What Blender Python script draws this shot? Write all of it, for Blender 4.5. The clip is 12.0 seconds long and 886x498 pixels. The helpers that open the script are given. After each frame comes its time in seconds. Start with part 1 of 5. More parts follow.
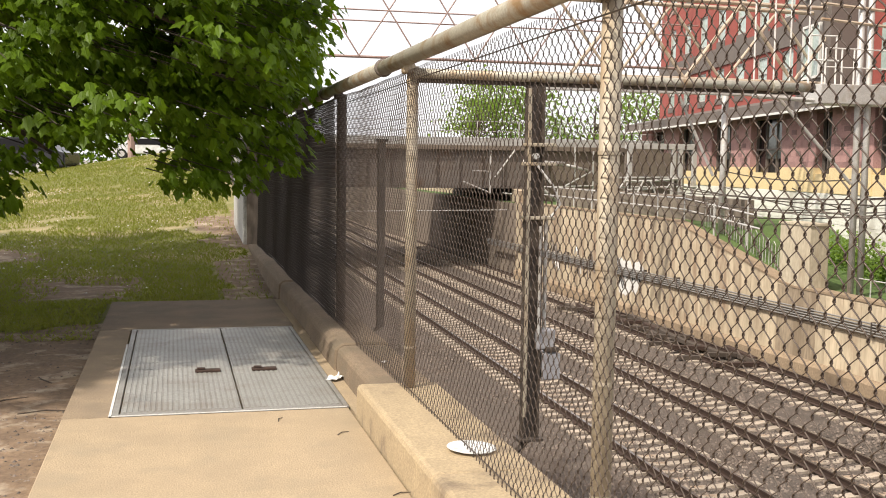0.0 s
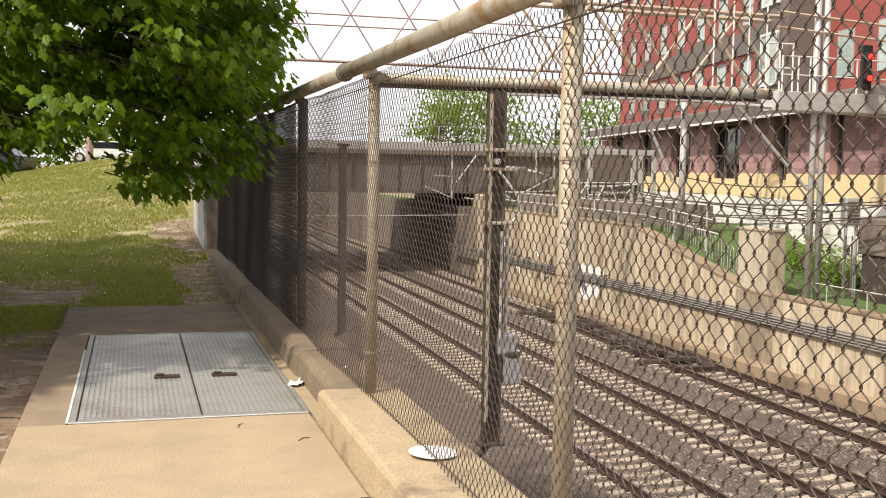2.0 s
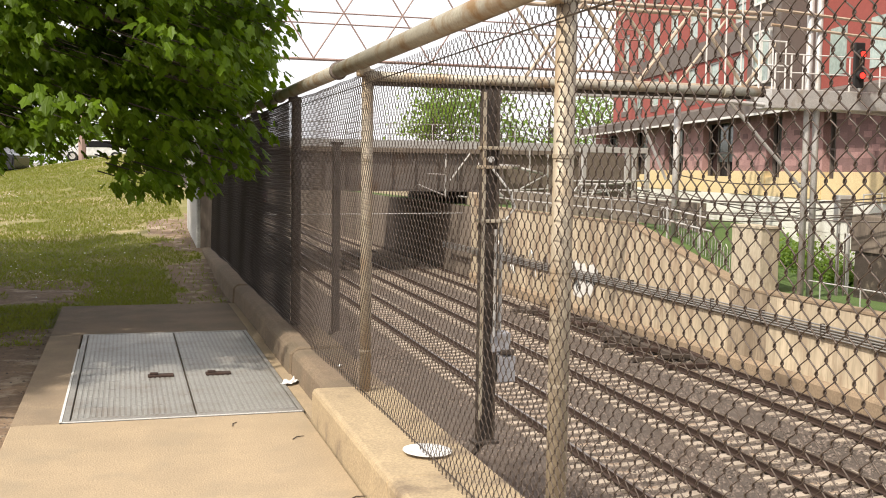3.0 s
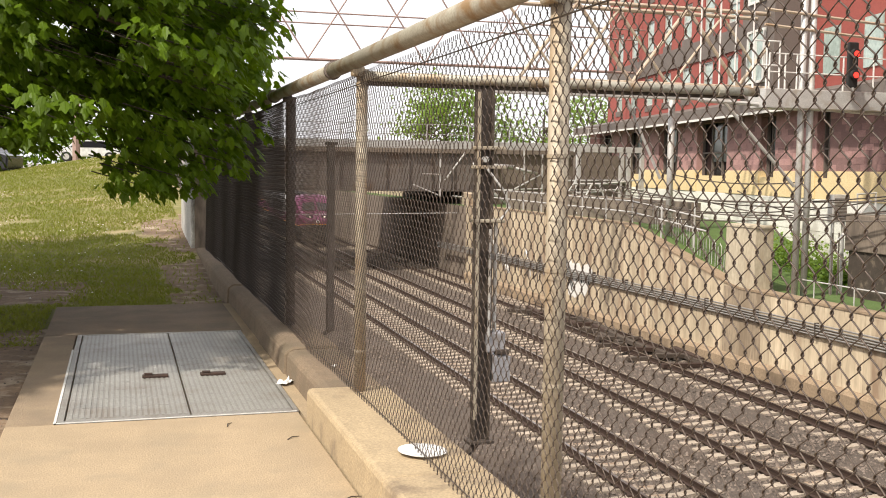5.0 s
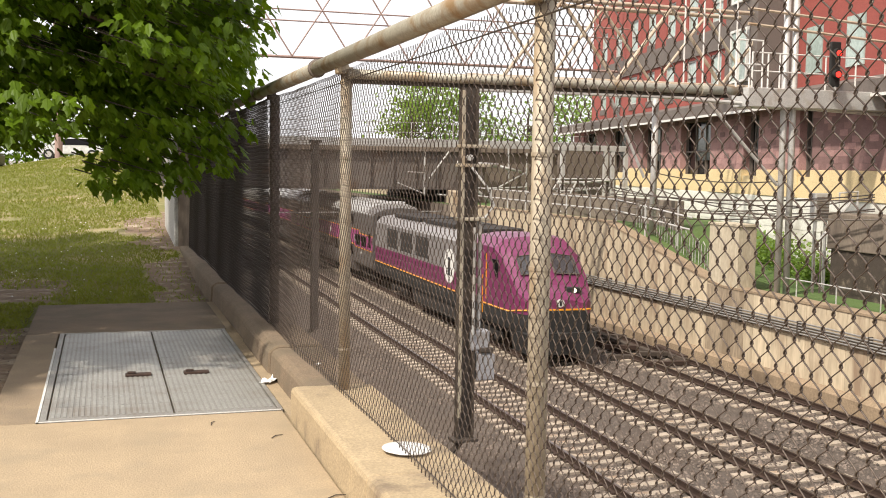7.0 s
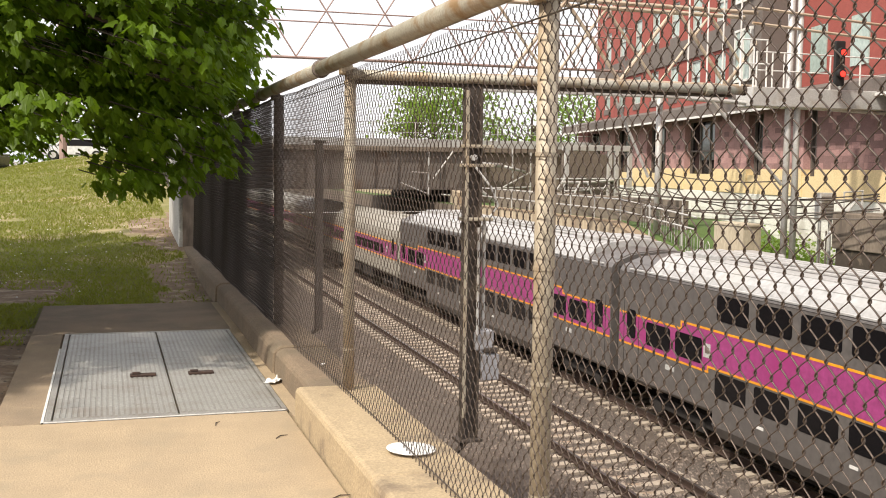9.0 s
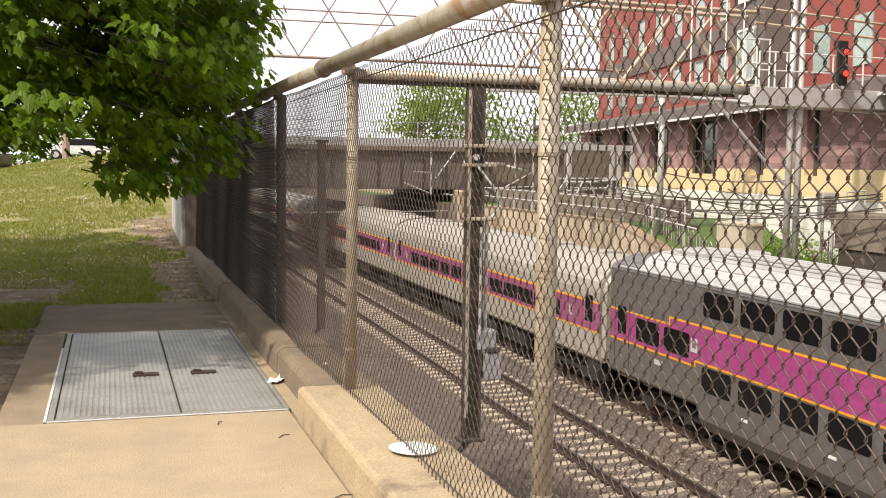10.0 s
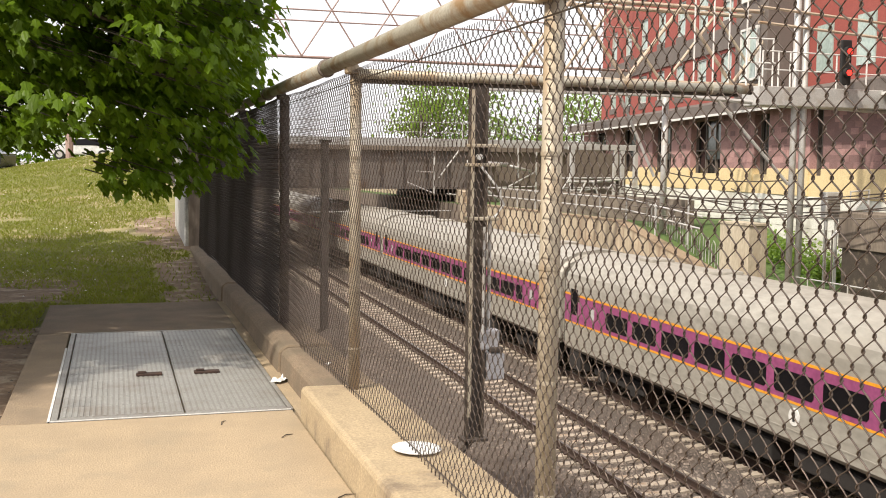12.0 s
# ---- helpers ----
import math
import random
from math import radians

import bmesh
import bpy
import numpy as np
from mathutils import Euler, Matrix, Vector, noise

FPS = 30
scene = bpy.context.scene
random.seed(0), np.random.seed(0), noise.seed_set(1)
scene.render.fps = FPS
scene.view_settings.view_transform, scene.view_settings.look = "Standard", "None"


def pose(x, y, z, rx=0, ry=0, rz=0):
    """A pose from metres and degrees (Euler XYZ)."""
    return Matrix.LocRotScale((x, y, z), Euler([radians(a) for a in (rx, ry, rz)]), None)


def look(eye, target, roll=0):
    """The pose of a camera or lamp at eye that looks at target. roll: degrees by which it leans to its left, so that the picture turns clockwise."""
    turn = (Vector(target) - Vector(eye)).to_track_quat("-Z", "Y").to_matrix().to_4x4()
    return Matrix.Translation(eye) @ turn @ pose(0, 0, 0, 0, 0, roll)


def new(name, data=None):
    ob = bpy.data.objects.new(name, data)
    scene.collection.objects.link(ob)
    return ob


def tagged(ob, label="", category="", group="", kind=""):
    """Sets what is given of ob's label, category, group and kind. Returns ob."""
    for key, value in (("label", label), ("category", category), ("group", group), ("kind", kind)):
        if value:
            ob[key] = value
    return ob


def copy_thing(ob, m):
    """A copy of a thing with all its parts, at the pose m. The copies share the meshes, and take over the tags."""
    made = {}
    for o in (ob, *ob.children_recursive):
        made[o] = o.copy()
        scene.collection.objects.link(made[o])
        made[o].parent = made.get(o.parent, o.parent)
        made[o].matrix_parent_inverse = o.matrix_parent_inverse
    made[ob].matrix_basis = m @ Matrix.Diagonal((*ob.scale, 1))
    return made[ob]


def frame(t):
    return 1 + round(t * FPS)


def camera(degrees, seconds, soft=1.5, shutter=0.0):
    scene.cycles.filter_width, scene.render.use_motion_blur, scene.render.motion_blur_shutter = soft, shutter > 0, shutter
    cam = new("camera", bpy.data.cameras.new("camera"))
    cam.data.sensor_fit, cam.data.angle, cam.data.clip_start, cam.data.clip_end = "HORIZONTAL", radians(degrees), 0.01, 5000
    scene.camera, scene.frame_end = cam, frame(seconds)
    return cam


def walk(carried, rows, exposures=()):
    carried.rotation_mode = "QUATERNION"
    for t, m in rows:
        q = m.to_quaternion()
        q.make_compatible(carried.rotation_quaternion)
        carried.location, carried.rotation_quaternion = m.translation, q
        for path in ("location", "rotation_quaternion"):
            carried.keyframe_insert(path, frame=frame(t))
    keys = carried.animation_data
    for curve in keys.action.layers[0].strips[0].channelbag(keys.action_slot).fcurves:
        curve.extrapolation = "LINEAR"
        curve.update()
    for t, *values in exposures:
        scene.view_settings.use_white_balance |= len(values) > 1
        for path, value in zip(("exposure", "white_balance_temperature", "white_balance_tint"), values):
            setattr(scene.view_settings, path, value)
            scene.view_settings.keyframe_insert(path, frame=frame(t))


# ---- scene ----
# ---- the camera: stands on the pavement and turns a little ----
cam = camera(45.06, 12.0, soft=1.0)
EYE = Vector((0.0, 0.0, 1.6))


def aim(yaw, pitch, roll):
    a, b = radians(yaw), radians(pitch)
    way = Vector((math.sin(a) * math.cos(b), math.cos(a) * math.cos(b), -math.sin(b)))
    return look(EYE, EYE + way, roll)


VIEW = [
    (0.0, 14.190, 4.519, 0.759),
    (0.5, 14.227, 4.382, 0.863),
    (1.0, 14.330, 4.280, 0.966),
    (1.5, 14.444, 4.239, 0.863),
    (1.6, 14.751, 4.236, 0.878),
    (1.7, 15.059, 4.233, 0.893),
    (1.8, 15.565, 4.229, 0.917),
    (1.9, 15.927, 4.226, 0.935),
    (2.0, 16.252, 4.223, 0.950),
    (2.1, 16.476, 4.252, 0.931),
    (2.2, 16.625, 4.271, 0.918),
    (2.3, 16.721, 4.284, 0.910),
    (2.5, 16.785, 4.292, 0.904),
    (3.0, 16.584, 4.317, 0.833),
    (5.0, 16.870, 4.318, 0.765),
    (5.5, 17.409, 4.361, 0.768),
    (6.0, 17.636, 4.374, 0.786),
    (6.5, 17.711, 4.392, 0.826),
    (7.0, 17.714, 4.401, 0.854),
    (9.0, 17.491, 4.399, 0.751),
    (9.5, 17.430, 4.405, 0.806),
    (10.0, 17.361, 4.418, 0.773),
    (10.5, 17.256, 4.449, 0.735),
    (11.0, 17.233, 4.461, 0.743),
    (11.5, 17.213, 4.454, 0.713),
    (12.0, 17.192, 4.436, 0.738),
]
walk(cam, [(t, aim(a, b, c)) for t, a, b, c in VIEW])

# ---- light: hazy high sun from the left and behind ----
SUN = Vector((-0.57, -0.31, 0.76)).normalized()
world = bpy.data.worlds.new("world")
scene.world = world
world.use_nodes = True
wn, wl = world.node_tree.nodes, world.node_tree.links
sky = wn.new("ShaderNodeTexSky")
sky.sky_type, sky.sun_disc = "NISHITA", False
sky.sun_elevation = math.asin(SUN.z)
sky.sun_rotation = math.atan2(SUN.x, SUN.y)
sky.air_density, sky.dust_density, sky.ozone_density = 1.0, 6.0, 1.0
haze = wn.new("ShaderNodeMix")
haze.data_type = "RGBA"
haze.inputs[0].default_value = 0.72
haze.inputs[7].default_value = (11.0, 10.8, 11.0, 1)
wl.new(sky.outputs[0], haze.inputs[6])
wl.new(haze.outputs[2], wn["Background"].inputs[0])
wn["Background"].inputs[1].default_value = 0.10
sun = new("sun", bpy.data.lights.new("sun", "SUN"))
sun.data.energy, sun.data.angle, sun.data.color = 3.6, radians(1.5), (1.0, 0.93, 0.82)
sun.matrix_world = look((0, 0, 60), Vector((0, 0, 60)) - SUN)
scene.view_settings.exposure = 0.55


# ---- materials ----
def mat(name, c1, c2=None, scale=6.0, rough=0.8, metal=0.0, bump=0.15, fine=60.0, stain=None, stain_scale=0.8, stain_at=0.58, rnd=0.0, stretch=(1, 1, 1), bump_d=0.02, island=False, spec=0.5):
    """Two-scale noise colour, stains of a second colour, fine relief, variation from piece to piece."""
    m = bpy.data.materials.new(name)
    m.use_nodes = True
    n, l = m.node_tree.nodes, m.node_tree.links
    b = n["Principled BSDF"]
    c2 = c2 or tuple(v * 0.75 for v in c1)
    co = n.new("ShaderNodeTexCoord")
    mp = n.new("ShaderNodeMapping")
    mp.inputs["Scale"].default_value = stretch
    l.new(co.outputs["Object"], mp.inputs[0])

    def tex(s, detail=5.0):
        t = n.new("ShaderNodeTexNoise")
        t.inputs["Scale"].default_value, t.inputs["Detail"].default_value, t.inputs["Roughness"].default_value = s, detail, 0.62
        l.new(mp.outputs[0], t.inputs["Vector"])
        return t

    def ramp(t, lo, hi):
        r = n.new("ShaderNodeMapRange")
        r.inputs["From Min"].default_value, r.inputs["From Max"].default_value = lo, hi
        l.new(t, r.inputs["Value"])
        return r.outputs[0]

    def mix(f, a, c, mode="MIX"):
        x = n.new("ShaderNodeMix")
        x.data_type, x.blend_type = "RGBA", mode
        if isinstance(f, float):
            x.inputs[0].default_value = f
        else:
            l.new(f, x.inputs[0])
        for k, v in ((6, a), (7, c)):
            if isinstance(v, tuple):
                x.inputs[k].default_value = (*v, 1)
            else:
                l.new(v, x.inputs[k])
        return x.outputs[2]

    t1, t2 = tex(scale), tex(fine, 3.0)
    col = mix(ramp(t1.outputs[0], 0.35, 0.65), tuple(c1), tuple(c2))
    col = mix(ramp(t2.outputs[0], 0.3, 0.75), col, tuple(0.72 * v for v in c2))
    if stain:
        t3 = tex(stain_scale, 6.0)
        col = mix(ramp(t3.outputs[0], stain_at - 0.04, stain_at + 0.12), col, tuple(stain))
    if rnd:
        src = n.new("ShaderNodeNewGeometry").outputs["Random Per Island"] if island else n.new("ShaderNodeObjectInfo").outputs["Random"]
        hv = n.new("ShaderNodeHueSaturation")
        r = n.new("ShaderNodeMapRange")
        r.inputs["To Min"].default_value, r.inputs["To Max"].default_value = 1 - rnd, 1 + rnd
        l.new(src, r.inputs["Value"])
        l.new(r.outputs[0], hv.inputs["Value"])
        l.new(col, hv.inputs["Color"])
        col = hv.outputs[0]
    l.new(col, b.inputs["Base Color"])
    b.inputs["Roughness"].default_value, b.inputs["Metallic"].default_value = rough, metal
    b.inputs["Specular IOR Level"].default_value = spec
    if bump:
        bp = n.new("ShaderNodeBump")
        bp.inputs["Strength"].default_value, bp.inputs["Distance"].default_value = bump, bump_d
        l.new(t2.outputs[0], bp.inputs["Height"])
        l.new(bp.outputs[0], b.inputs["Normal"])
    return m


def emit(name, c, s):
    m = bpy.data.materials.new(name)
    m.use_nodes = True
    b = m.node_tree.nodes["Principled BSDF"]
    b.inputs["Base Color"].default_value = (*c, 1)
    b.inputs["Emission Color"].default_value = (*c, 1)
    b.inputs["Emission Strength"].default_value = s
    return m


def leaf_mat(name, c1, c2, rnd=0.25):
    m = mat(name, c1, c2, 1.2, 0.45, 0, 0.1, 30, rnd=rnd, island=True, spec=0.2)
    n, l = m.node_tree.nodes, m.node_tree.links
    tr = n.new("ShaderNodeBsdfTranslucent")
    tr.inputs[0].default_value = (c1[0] * 2.4, c1[1] * 2.4, c1[2] * 1.2, 1)
    ms = n.new("ShaderNodeMixShader")
    ms.inputs[0].default_value = 0.38
    l.new(n["Principled BSDF"].outputs[0], ms.inputs[1])
    l.new(tr.outputs[0], ms.inputs[2])
    l.new(ms.outputs[0], n["Material Output"].inputs[0])
    return m


CONCRETE = mat("pavement concrete", (0.47, 0.352, 0.22), (0.375, 0.284, 0.182), 2.5, 0.9, 0, 0.25, 90, stain=(0.30, 0.235, 0.155), stain_scale=2.2, stain_at=0.575)
# next two: base tones darkened for the maple's shade, on top of stains
OLDSHADEC = mat("older stained concrete with tree shade in its tone", (0.275, 0.198, 0.128), (0.19, 0.139, 0.092), 2.2, 0.95, 0, 0.4, 70, stain=(0.15, 0.115, 0.075), stain_scale=1.8, stain_at=0.54)
MIDC = mat("weathered concrete with some tree shade in its tone", (0.365, 0.27, 0.172), (0.265, 0.196, 0.128), 2.4, 0.92, 0, 0.3, 80, stain=(0.22, 0.165, 0.11), stain_scale=2.6, stain_at=0.54)
KERB = mat("kerb concrete", (0.50, 0.38, 0.23), (0.38, 0.29, 0.18), 3.0, 0.9, 0, 0.35, 70, stain=(0.17, 0.125, 0.085), stain_scale=3.0, stain_at=0.58)
WALLC = mat("retaining wall concrete", (0.57, 0.47, 0.33), (0.44, 0.355, 0.245), 0.9, 0.9, 0, 0.3, 5, stain=(0.25, 0.175, 0.115), stain_scale=1.5, stain_at=0.55, rnd=0.13, stretch=(1, 1, 0.22))
PIERC = mat("pale tan concrete", (0.52, 0.45, 0.33), (0.45, 0.38, 0.275), 1.2, 0.9, 0, 0.3, 14, stain=(0.33, 0.255, 0.17), stain_scale=1.2, stretch=(1, 1, 0.3))
STAINC = mat("grimy stained concrete", (0.37, 0.29, 0.20), (0.27, 0.21, 0.145), 1.2, 0.95, 0, 0.3, 12, stain=(0.20, 0.15, 0.10), stain_scale=1.6, stain_at=0.53, stretch=(1, 1, 0.25))
WALLBASE = mat("stained footing concrete", (0.36, 0.265, 0.17), (0.27, 0.195, 0.125), 1.0, 0.95, 0, 0.4, 14, stain=(0.12, 0.085, 0.055), stain_scale=0.7)
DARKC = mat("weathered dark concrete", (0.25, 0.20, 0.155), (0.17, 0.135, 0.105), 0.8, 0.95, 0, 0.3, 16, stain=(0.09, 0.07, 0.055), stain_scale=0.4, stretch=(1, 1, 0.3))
# near-black tone imitates the shade below the bridge deck
DECKSHADE = mat("under-deck shaded concrete", (0.075, 0.062, 0.052), (0.05, 0.042, 0.036), 0.8, 0.95, 0, 0.3, 16, stain=(0.10, 0.08, 0.065), stain_scale=0.4)
GIRDER = mat("dark bridge girder paint", (0.21, 0.18, 0.158), (0.155, 0.133, 0.118), 1.0, 0.7, 0.2, 0.2, 20, stain=(0.11, 0.07, 0.045), stain_scale=0.6)
PALEC = mat("pale grey concrete", (0.50, 0.49, 0.46), (0.42, 0.41, 0.39), 1.5, 0.9, 0, 0.2, 25, stain=(0.28, 0.26, 0.23))
BALLAST = mat("ballast", (0.160, 0.124, 0.099), (0.10, 0.078, 0.062), 1.4, 0.95, 0, 1.0, 17, stain=(0.10, 0.07, 0.05), stain_scale=0.35, stain_at=0.57, bump_d=0.08)
STONE = mat("ballast stone", (0.215, 0.17, 0.138), (0.13, 0.102, 0.083), 9, 0.95, 0, 0.4, 40, rnd=0.55, island=True)
SLEEPER = mat("concrete sleeper", (0.46, 0.385, 0.30), (0.36, 0.295, 0.23), 3, 0.9, 0, 0.25, 40, stain=(0.25, 0.17, 0.11), stain_scale=2.0, rnd=0.14)
RUSTRAIL = mat("rusty rail side", (0.075, 0.043, 0.030), (0.05, 0.03, 0.022), 5, 0.85, 0.2, 0.25, 60)
RAILTOP = mat("worn rail head", (0.34, 0.30, 0.27), (0.25, 0.22, 0.20), 3, 0.32, 0.9, 0.05, 60)
DIRT = mat("bare earth", (0.27, 0.18, 0.11), (0.17, 0.112, 0.07), 3.0, 1.0, 0, 0.4, 22, stain=(0.36, 0.29, 0.21), stain_scale=4.0, stain_at=0.56)
GRASSG = mat("grass ground", (0.125, 0.150, 0.026), (0.215, 0.188, 0.056), 0.7, 1.0, 0, 0.8, 45, stain=(0.36, 0.28, 0.16), stain_scale=0.45, stain_at=0.535)
LAWN = mat("lawn", (0.105, 0.165, 0.040), (0.078, 0.128, 0.030), 0.9, 1.0, 0, 0.8, 35)
PATH = mat("pale road", (0.32, 0.28, 0.24), (0.25, 0.22, 0.19), 2, 0.9, 0, 0.2, 80)
WIRE = mat("weathered fence wire", (0.165, 0.127, 0.102), (0.10, 0.075, 0.06), 6, 0.45, 0.65, 0.1, 90)
# fence wire again, darkened where the maple shades it
SHADEWIRE = mat("dark brown wire toned for tree shade", (0.050, 0.036, 0.029), (0.034, 0.025, 0.020), 6, 0.6, 0.1, 0.1, 90)
DULL = mat("dull grey steel", (0.20, 0.165, 0.14), (0.14, 0.115, 0.095), 8, 0.7, 0.2, 0.2, 60)
GALV = mat("galvanised post with rust", (0.50, 0.43, 0.32), (0.41, 0.35, 0.265), 9, 0.6, 0.3, 0.15, 80, stain=(0.33, 0.235, 0.14), stain_scale=6.0, stain_at=0.56, stretch=(1, 1, 0.35))
PIPE = mat("weathered grey-green pipe", (0.50, 0.46, 0.37), (0.41, 0.375, 0.30), 7, 0.5, 0.25, 0.15, 70, stain=(0.27, 0.175, 0.09), stain_scale=5.0, stain_at=0.535)
GALVBOX = mat("grey galvanised box", (0.44, 0.43, 0.44), (0.36, 0.35, 0.36), 8, 0.5, 0.3, 0.1, 60, stain=(0.24, 0.20, 0.17), stain_scale=9)
DARKPOST = mat("dark weathered steel, also for shaded posts", (0.10, 0.078, 0.062), (0.065, 0.05, 0.04), 8, 0.7, 0.3, 0.2, 60, stain=(0.20, 0.16, 0.12), stain_scale=4)
CABLE = mat("grey cable sheath", (0.30, 0.28, 0.255), (0.22, 0.205, 0.19), 5, 0.45, 0.1, 0.05, 40)
STEEL = mat("pale galvanised steel", (0.60, 0.58, 0.55), (0.50, 0.485, 0.46), 4, 0.5, 0.2, 0.05, 40, stain=(0.38, 0.33, 0.27), stain_scale=2)
CREAMSTEEL = mat("cream painted steel", (0.60, 0.50, 0.38), (0.50, 0.41, 0.31), 4, 0.6, 0.1, 0.05, 40, stain=(0.33, 0.21, 0.12), stain_scale=1.5)
PINKSTEEL = mat("faded pink-brown steel", (0.42, 0.29, 0.25), (0.34, 0.235, 0.20), 3, 0.7, 0.1, 0.05, 40)
PLATE = mat("chequered steel plate", (0.40, 0.38, 0.345), (0.33, 0.31, 0.28), 2, 0.5, 0.35, 0.1, 60, stain=(0.25, 0.215, 0.18), stain_scale=2.2, stain_at=0.55)
RIBS = mat("worn bright tread", (0.46, 0.445, 0.41), (0.385, 0.37, 0.335), 2, 0.45, 0.35, 0.1, 60, stain=(0.30, 0.27, 0.235), stain_scale=2.2, stain_at=0.55)
RUST = mat("rust", (0.075, 0.040, 0.026), (0.045, 0.027, 0.02), 20, 0.9, 0.1, 0.4, 90)
WHITE = mat("white paint", (0.78, 0.76, 0.72), (0.70, 0.68, 0.64), 3, 0.6, 0, 0.05, 30)
PAPER = mat("crumpled white paper", (0.80, 0.78, 0.74), (0.72, 0.70, 0.66), 10, 0.8, 0, 0.2, 40)
BLACK = mat("matt black", (0.02, 0.019, 0.018), (0.015, 0.014, 0.013), 3, 0.75, 0, 0.1, 30)
UNDER = mat("grimy underframe", (0.035, 0.029, 0.025), (0.022, 0.018, 0.016), 3, 0.85, 0.1, 0.2, 30)
GLASS = mat("dark window glass", (0.006, 0.006, 0.007), (0.010, 0.009, 0.010), 1, 0.12, 0, 0.0, 5, spec=0.22)
FADED = mat("faded magenta paint", (0.31, 0.075, 0.18), (0.27, 0.06, 0.15), 0.5, 0.5, 0, 0.02, 8)
PLUM = mat("plum locomotive paint", (0.205, 0.035, 0.11), (0.17, 0.03, 0.09), 0.5, 0.35, 0, 0.02, 8)
MAGENTA = mat("magenta train paint", (0.37, 0.062, 0.21), (0.315, 0.052, 0.175), 0.5, 0.38, 0, 0.02, 8, stain=(0.30, 0.035, 0.15), stain_scale=0.4)
YELLOW = mat("yellow-orange stripe", (0.85, 0.36, 0.02), (0.78, 0.32, 0.02), 1, 0.45, 0, 0, 10)
TGREY = mat("warm grey train paint", (0.148, 0.132, 0.122), (0.125, 0.112, 0.105), 0.5, 0.42, 0.1, 0.02, 6, stain=(0.112, 0.10, 0.092), stain_scale=0.35)
LGREY = mat("silver-grey locomotive paint", (0.30, 0.275, 0.265), (0.25, 0.23, 0.22), 0.6, 0.4, 0.15, 0.02, 6)
SCREEN = mat("grey windscreen glass", (0.16, 0.155, 0.165), (0.12, 0.115, 0.125), 1, 0.15, 0, 0, 5)
TSILVER = mat("silver roof", (0.52, 0.505, 0.49), (0.45, 0.435, 0.42), 0.7, 0.45, 0.25, 0.04, 6, stain=(0.42, 0.40, 0.37), stain_scale=0.5)
TCREAM = mat("off-white grimy coach paint", (0.395, 0.365, 0.312), (0.33, 0.303, 0.255), 0.6, 0.55, 0.1, 0.03, 6, stain=(0.29, 0.26, 0.212), stain_scale=0.5, stretch=(1, 0.4, 1))
LEAF = leaf_mat("maple leaf", (0.075, 0.130, 0.005), (0.112, 0.180, 0.010))
LEAF2 = leaf_mat("far foliage", (0.17, 0.24, 0.06), (0.12, 0.19, 0.045))
BARK = mat("bark", (0.10, 0.075, 0.055), (0.06, 0.045, 0.035), 8, 0.95, 0, 0.6, 40)
BLADE = leaf_mat("grass blades", (0.130, 0.156, 0.025), (0.205, 0.186, 0.050), 0.10)
REDBRICK = mat("red brick", (0.345, 0.085, 0.065), (0.29, 0.07, 0.055), 3.0, 0.85, 0, 0.25, 28, rnd=0.0, stretch=(1, 1, 3))
BROWNBRICK = mat("purple-brown brick", (0.385, 0.222, 0.205), (0.31, 0.177, 0.164), 3.0, 0.9, 0, 0.3, 20, rnd=0.38)
CREAM = mat("cream stone band", (0.80, 0.62, 0.35), (0.72, 0.56, 0.31), 1.5, 0.8, 0, 0.1, 25)
BASEW = mat("pale base wall", (0.80, 0.78, 0.71), (0.72, 0.70, 0.63), 1.2, 0.85, 0, 0.1, 25, stain=(0.46, 0.43, 0.37), stain_scale=0.5)
GREYBAND = mat("taupe cladding", (0.165, 0.135, 0.115), (0.14, 0.115, 0.10), 1, 0.7, 0, 0.05, 15)
DIMPANE = mat("dim window pane", (0.16, 0.18, 0.17), (0.11, 0.125, 0.12), 0.6, 0.2, 0, 0, 6, spec=0.6)
PANE = mat("pale window pane", (0.48, 0.57, 0.52), (0.36, 0.44, 0.40), 0.6, 0.22, 0, 0, 6, spec=0.8)
REDLAMP = emit("red signal lens", (1.0, 0.03, 0.02), 1.8)
HEADL = emit("headlight lens", (1.0, 0.9, 0.7), 1.2)


# ---- mesh helpers ----
def part(name, bm, material, parent=None, label="", smooth=False, kind=""):
    me = bpy.data.meshes.new(name)
    bm.to_mesh(me)
    bm.free()
    for m in (material if isinstance(material, (list, tuple)) else [material]):
        me.materials.append(m)
    if smooth:
        for p in me.polygons:
            p.use_smooth = True
    ob = new(name, me)
    ob.parent = parent
    if label or kind:
        tagged(ob, label, kind=kind)
    return ob


def again(name, ob, parent, m):
    """Another piece on the same mesh."""
    o = new(name, ob.data)
    o.parent = parent
    o.matrix_basis = m
    return o


def thing(name, label, category, m=None, group="", kind=""):
    e = new(name)
    e.empty_display_size = 0.2
    if m is not None:
        e.matrix_basis = m
    return tagged(e, label, category, group, kind)


def box(bm, lo, hi, bevel=0.0, mi=0):
    x0, y0, z0 = lo
    x1, y1, z1 = hi
    vs = [bm.verts.new(p) for p in ((x0, y0, z0), (x1, y0, z0), (x1, y1, z0), (x0, y1, z0), (x0, y0, z1), (x1, y0, z1), (x1, y1, z1), (x0, y1, z1))]
    fs = [bm.faces.new([vs[i] for i in f]) for f in ((3, 2, 1, 0), (4, 5, 6, 7), (0, 1, 5, 4), (1, 2, 6, 5), (2, 3, 7, 6), (3, 0, 4, 7))]
    for f in fs:
        f.material_index = mi
    if bevel:
        es = {e for f in fs for e in f.edges}
        bmesh.ops.bevel(bm, geom=list(es), offset=bevel, segments=2, affect="EDGES", profile=0.5)
    return bm


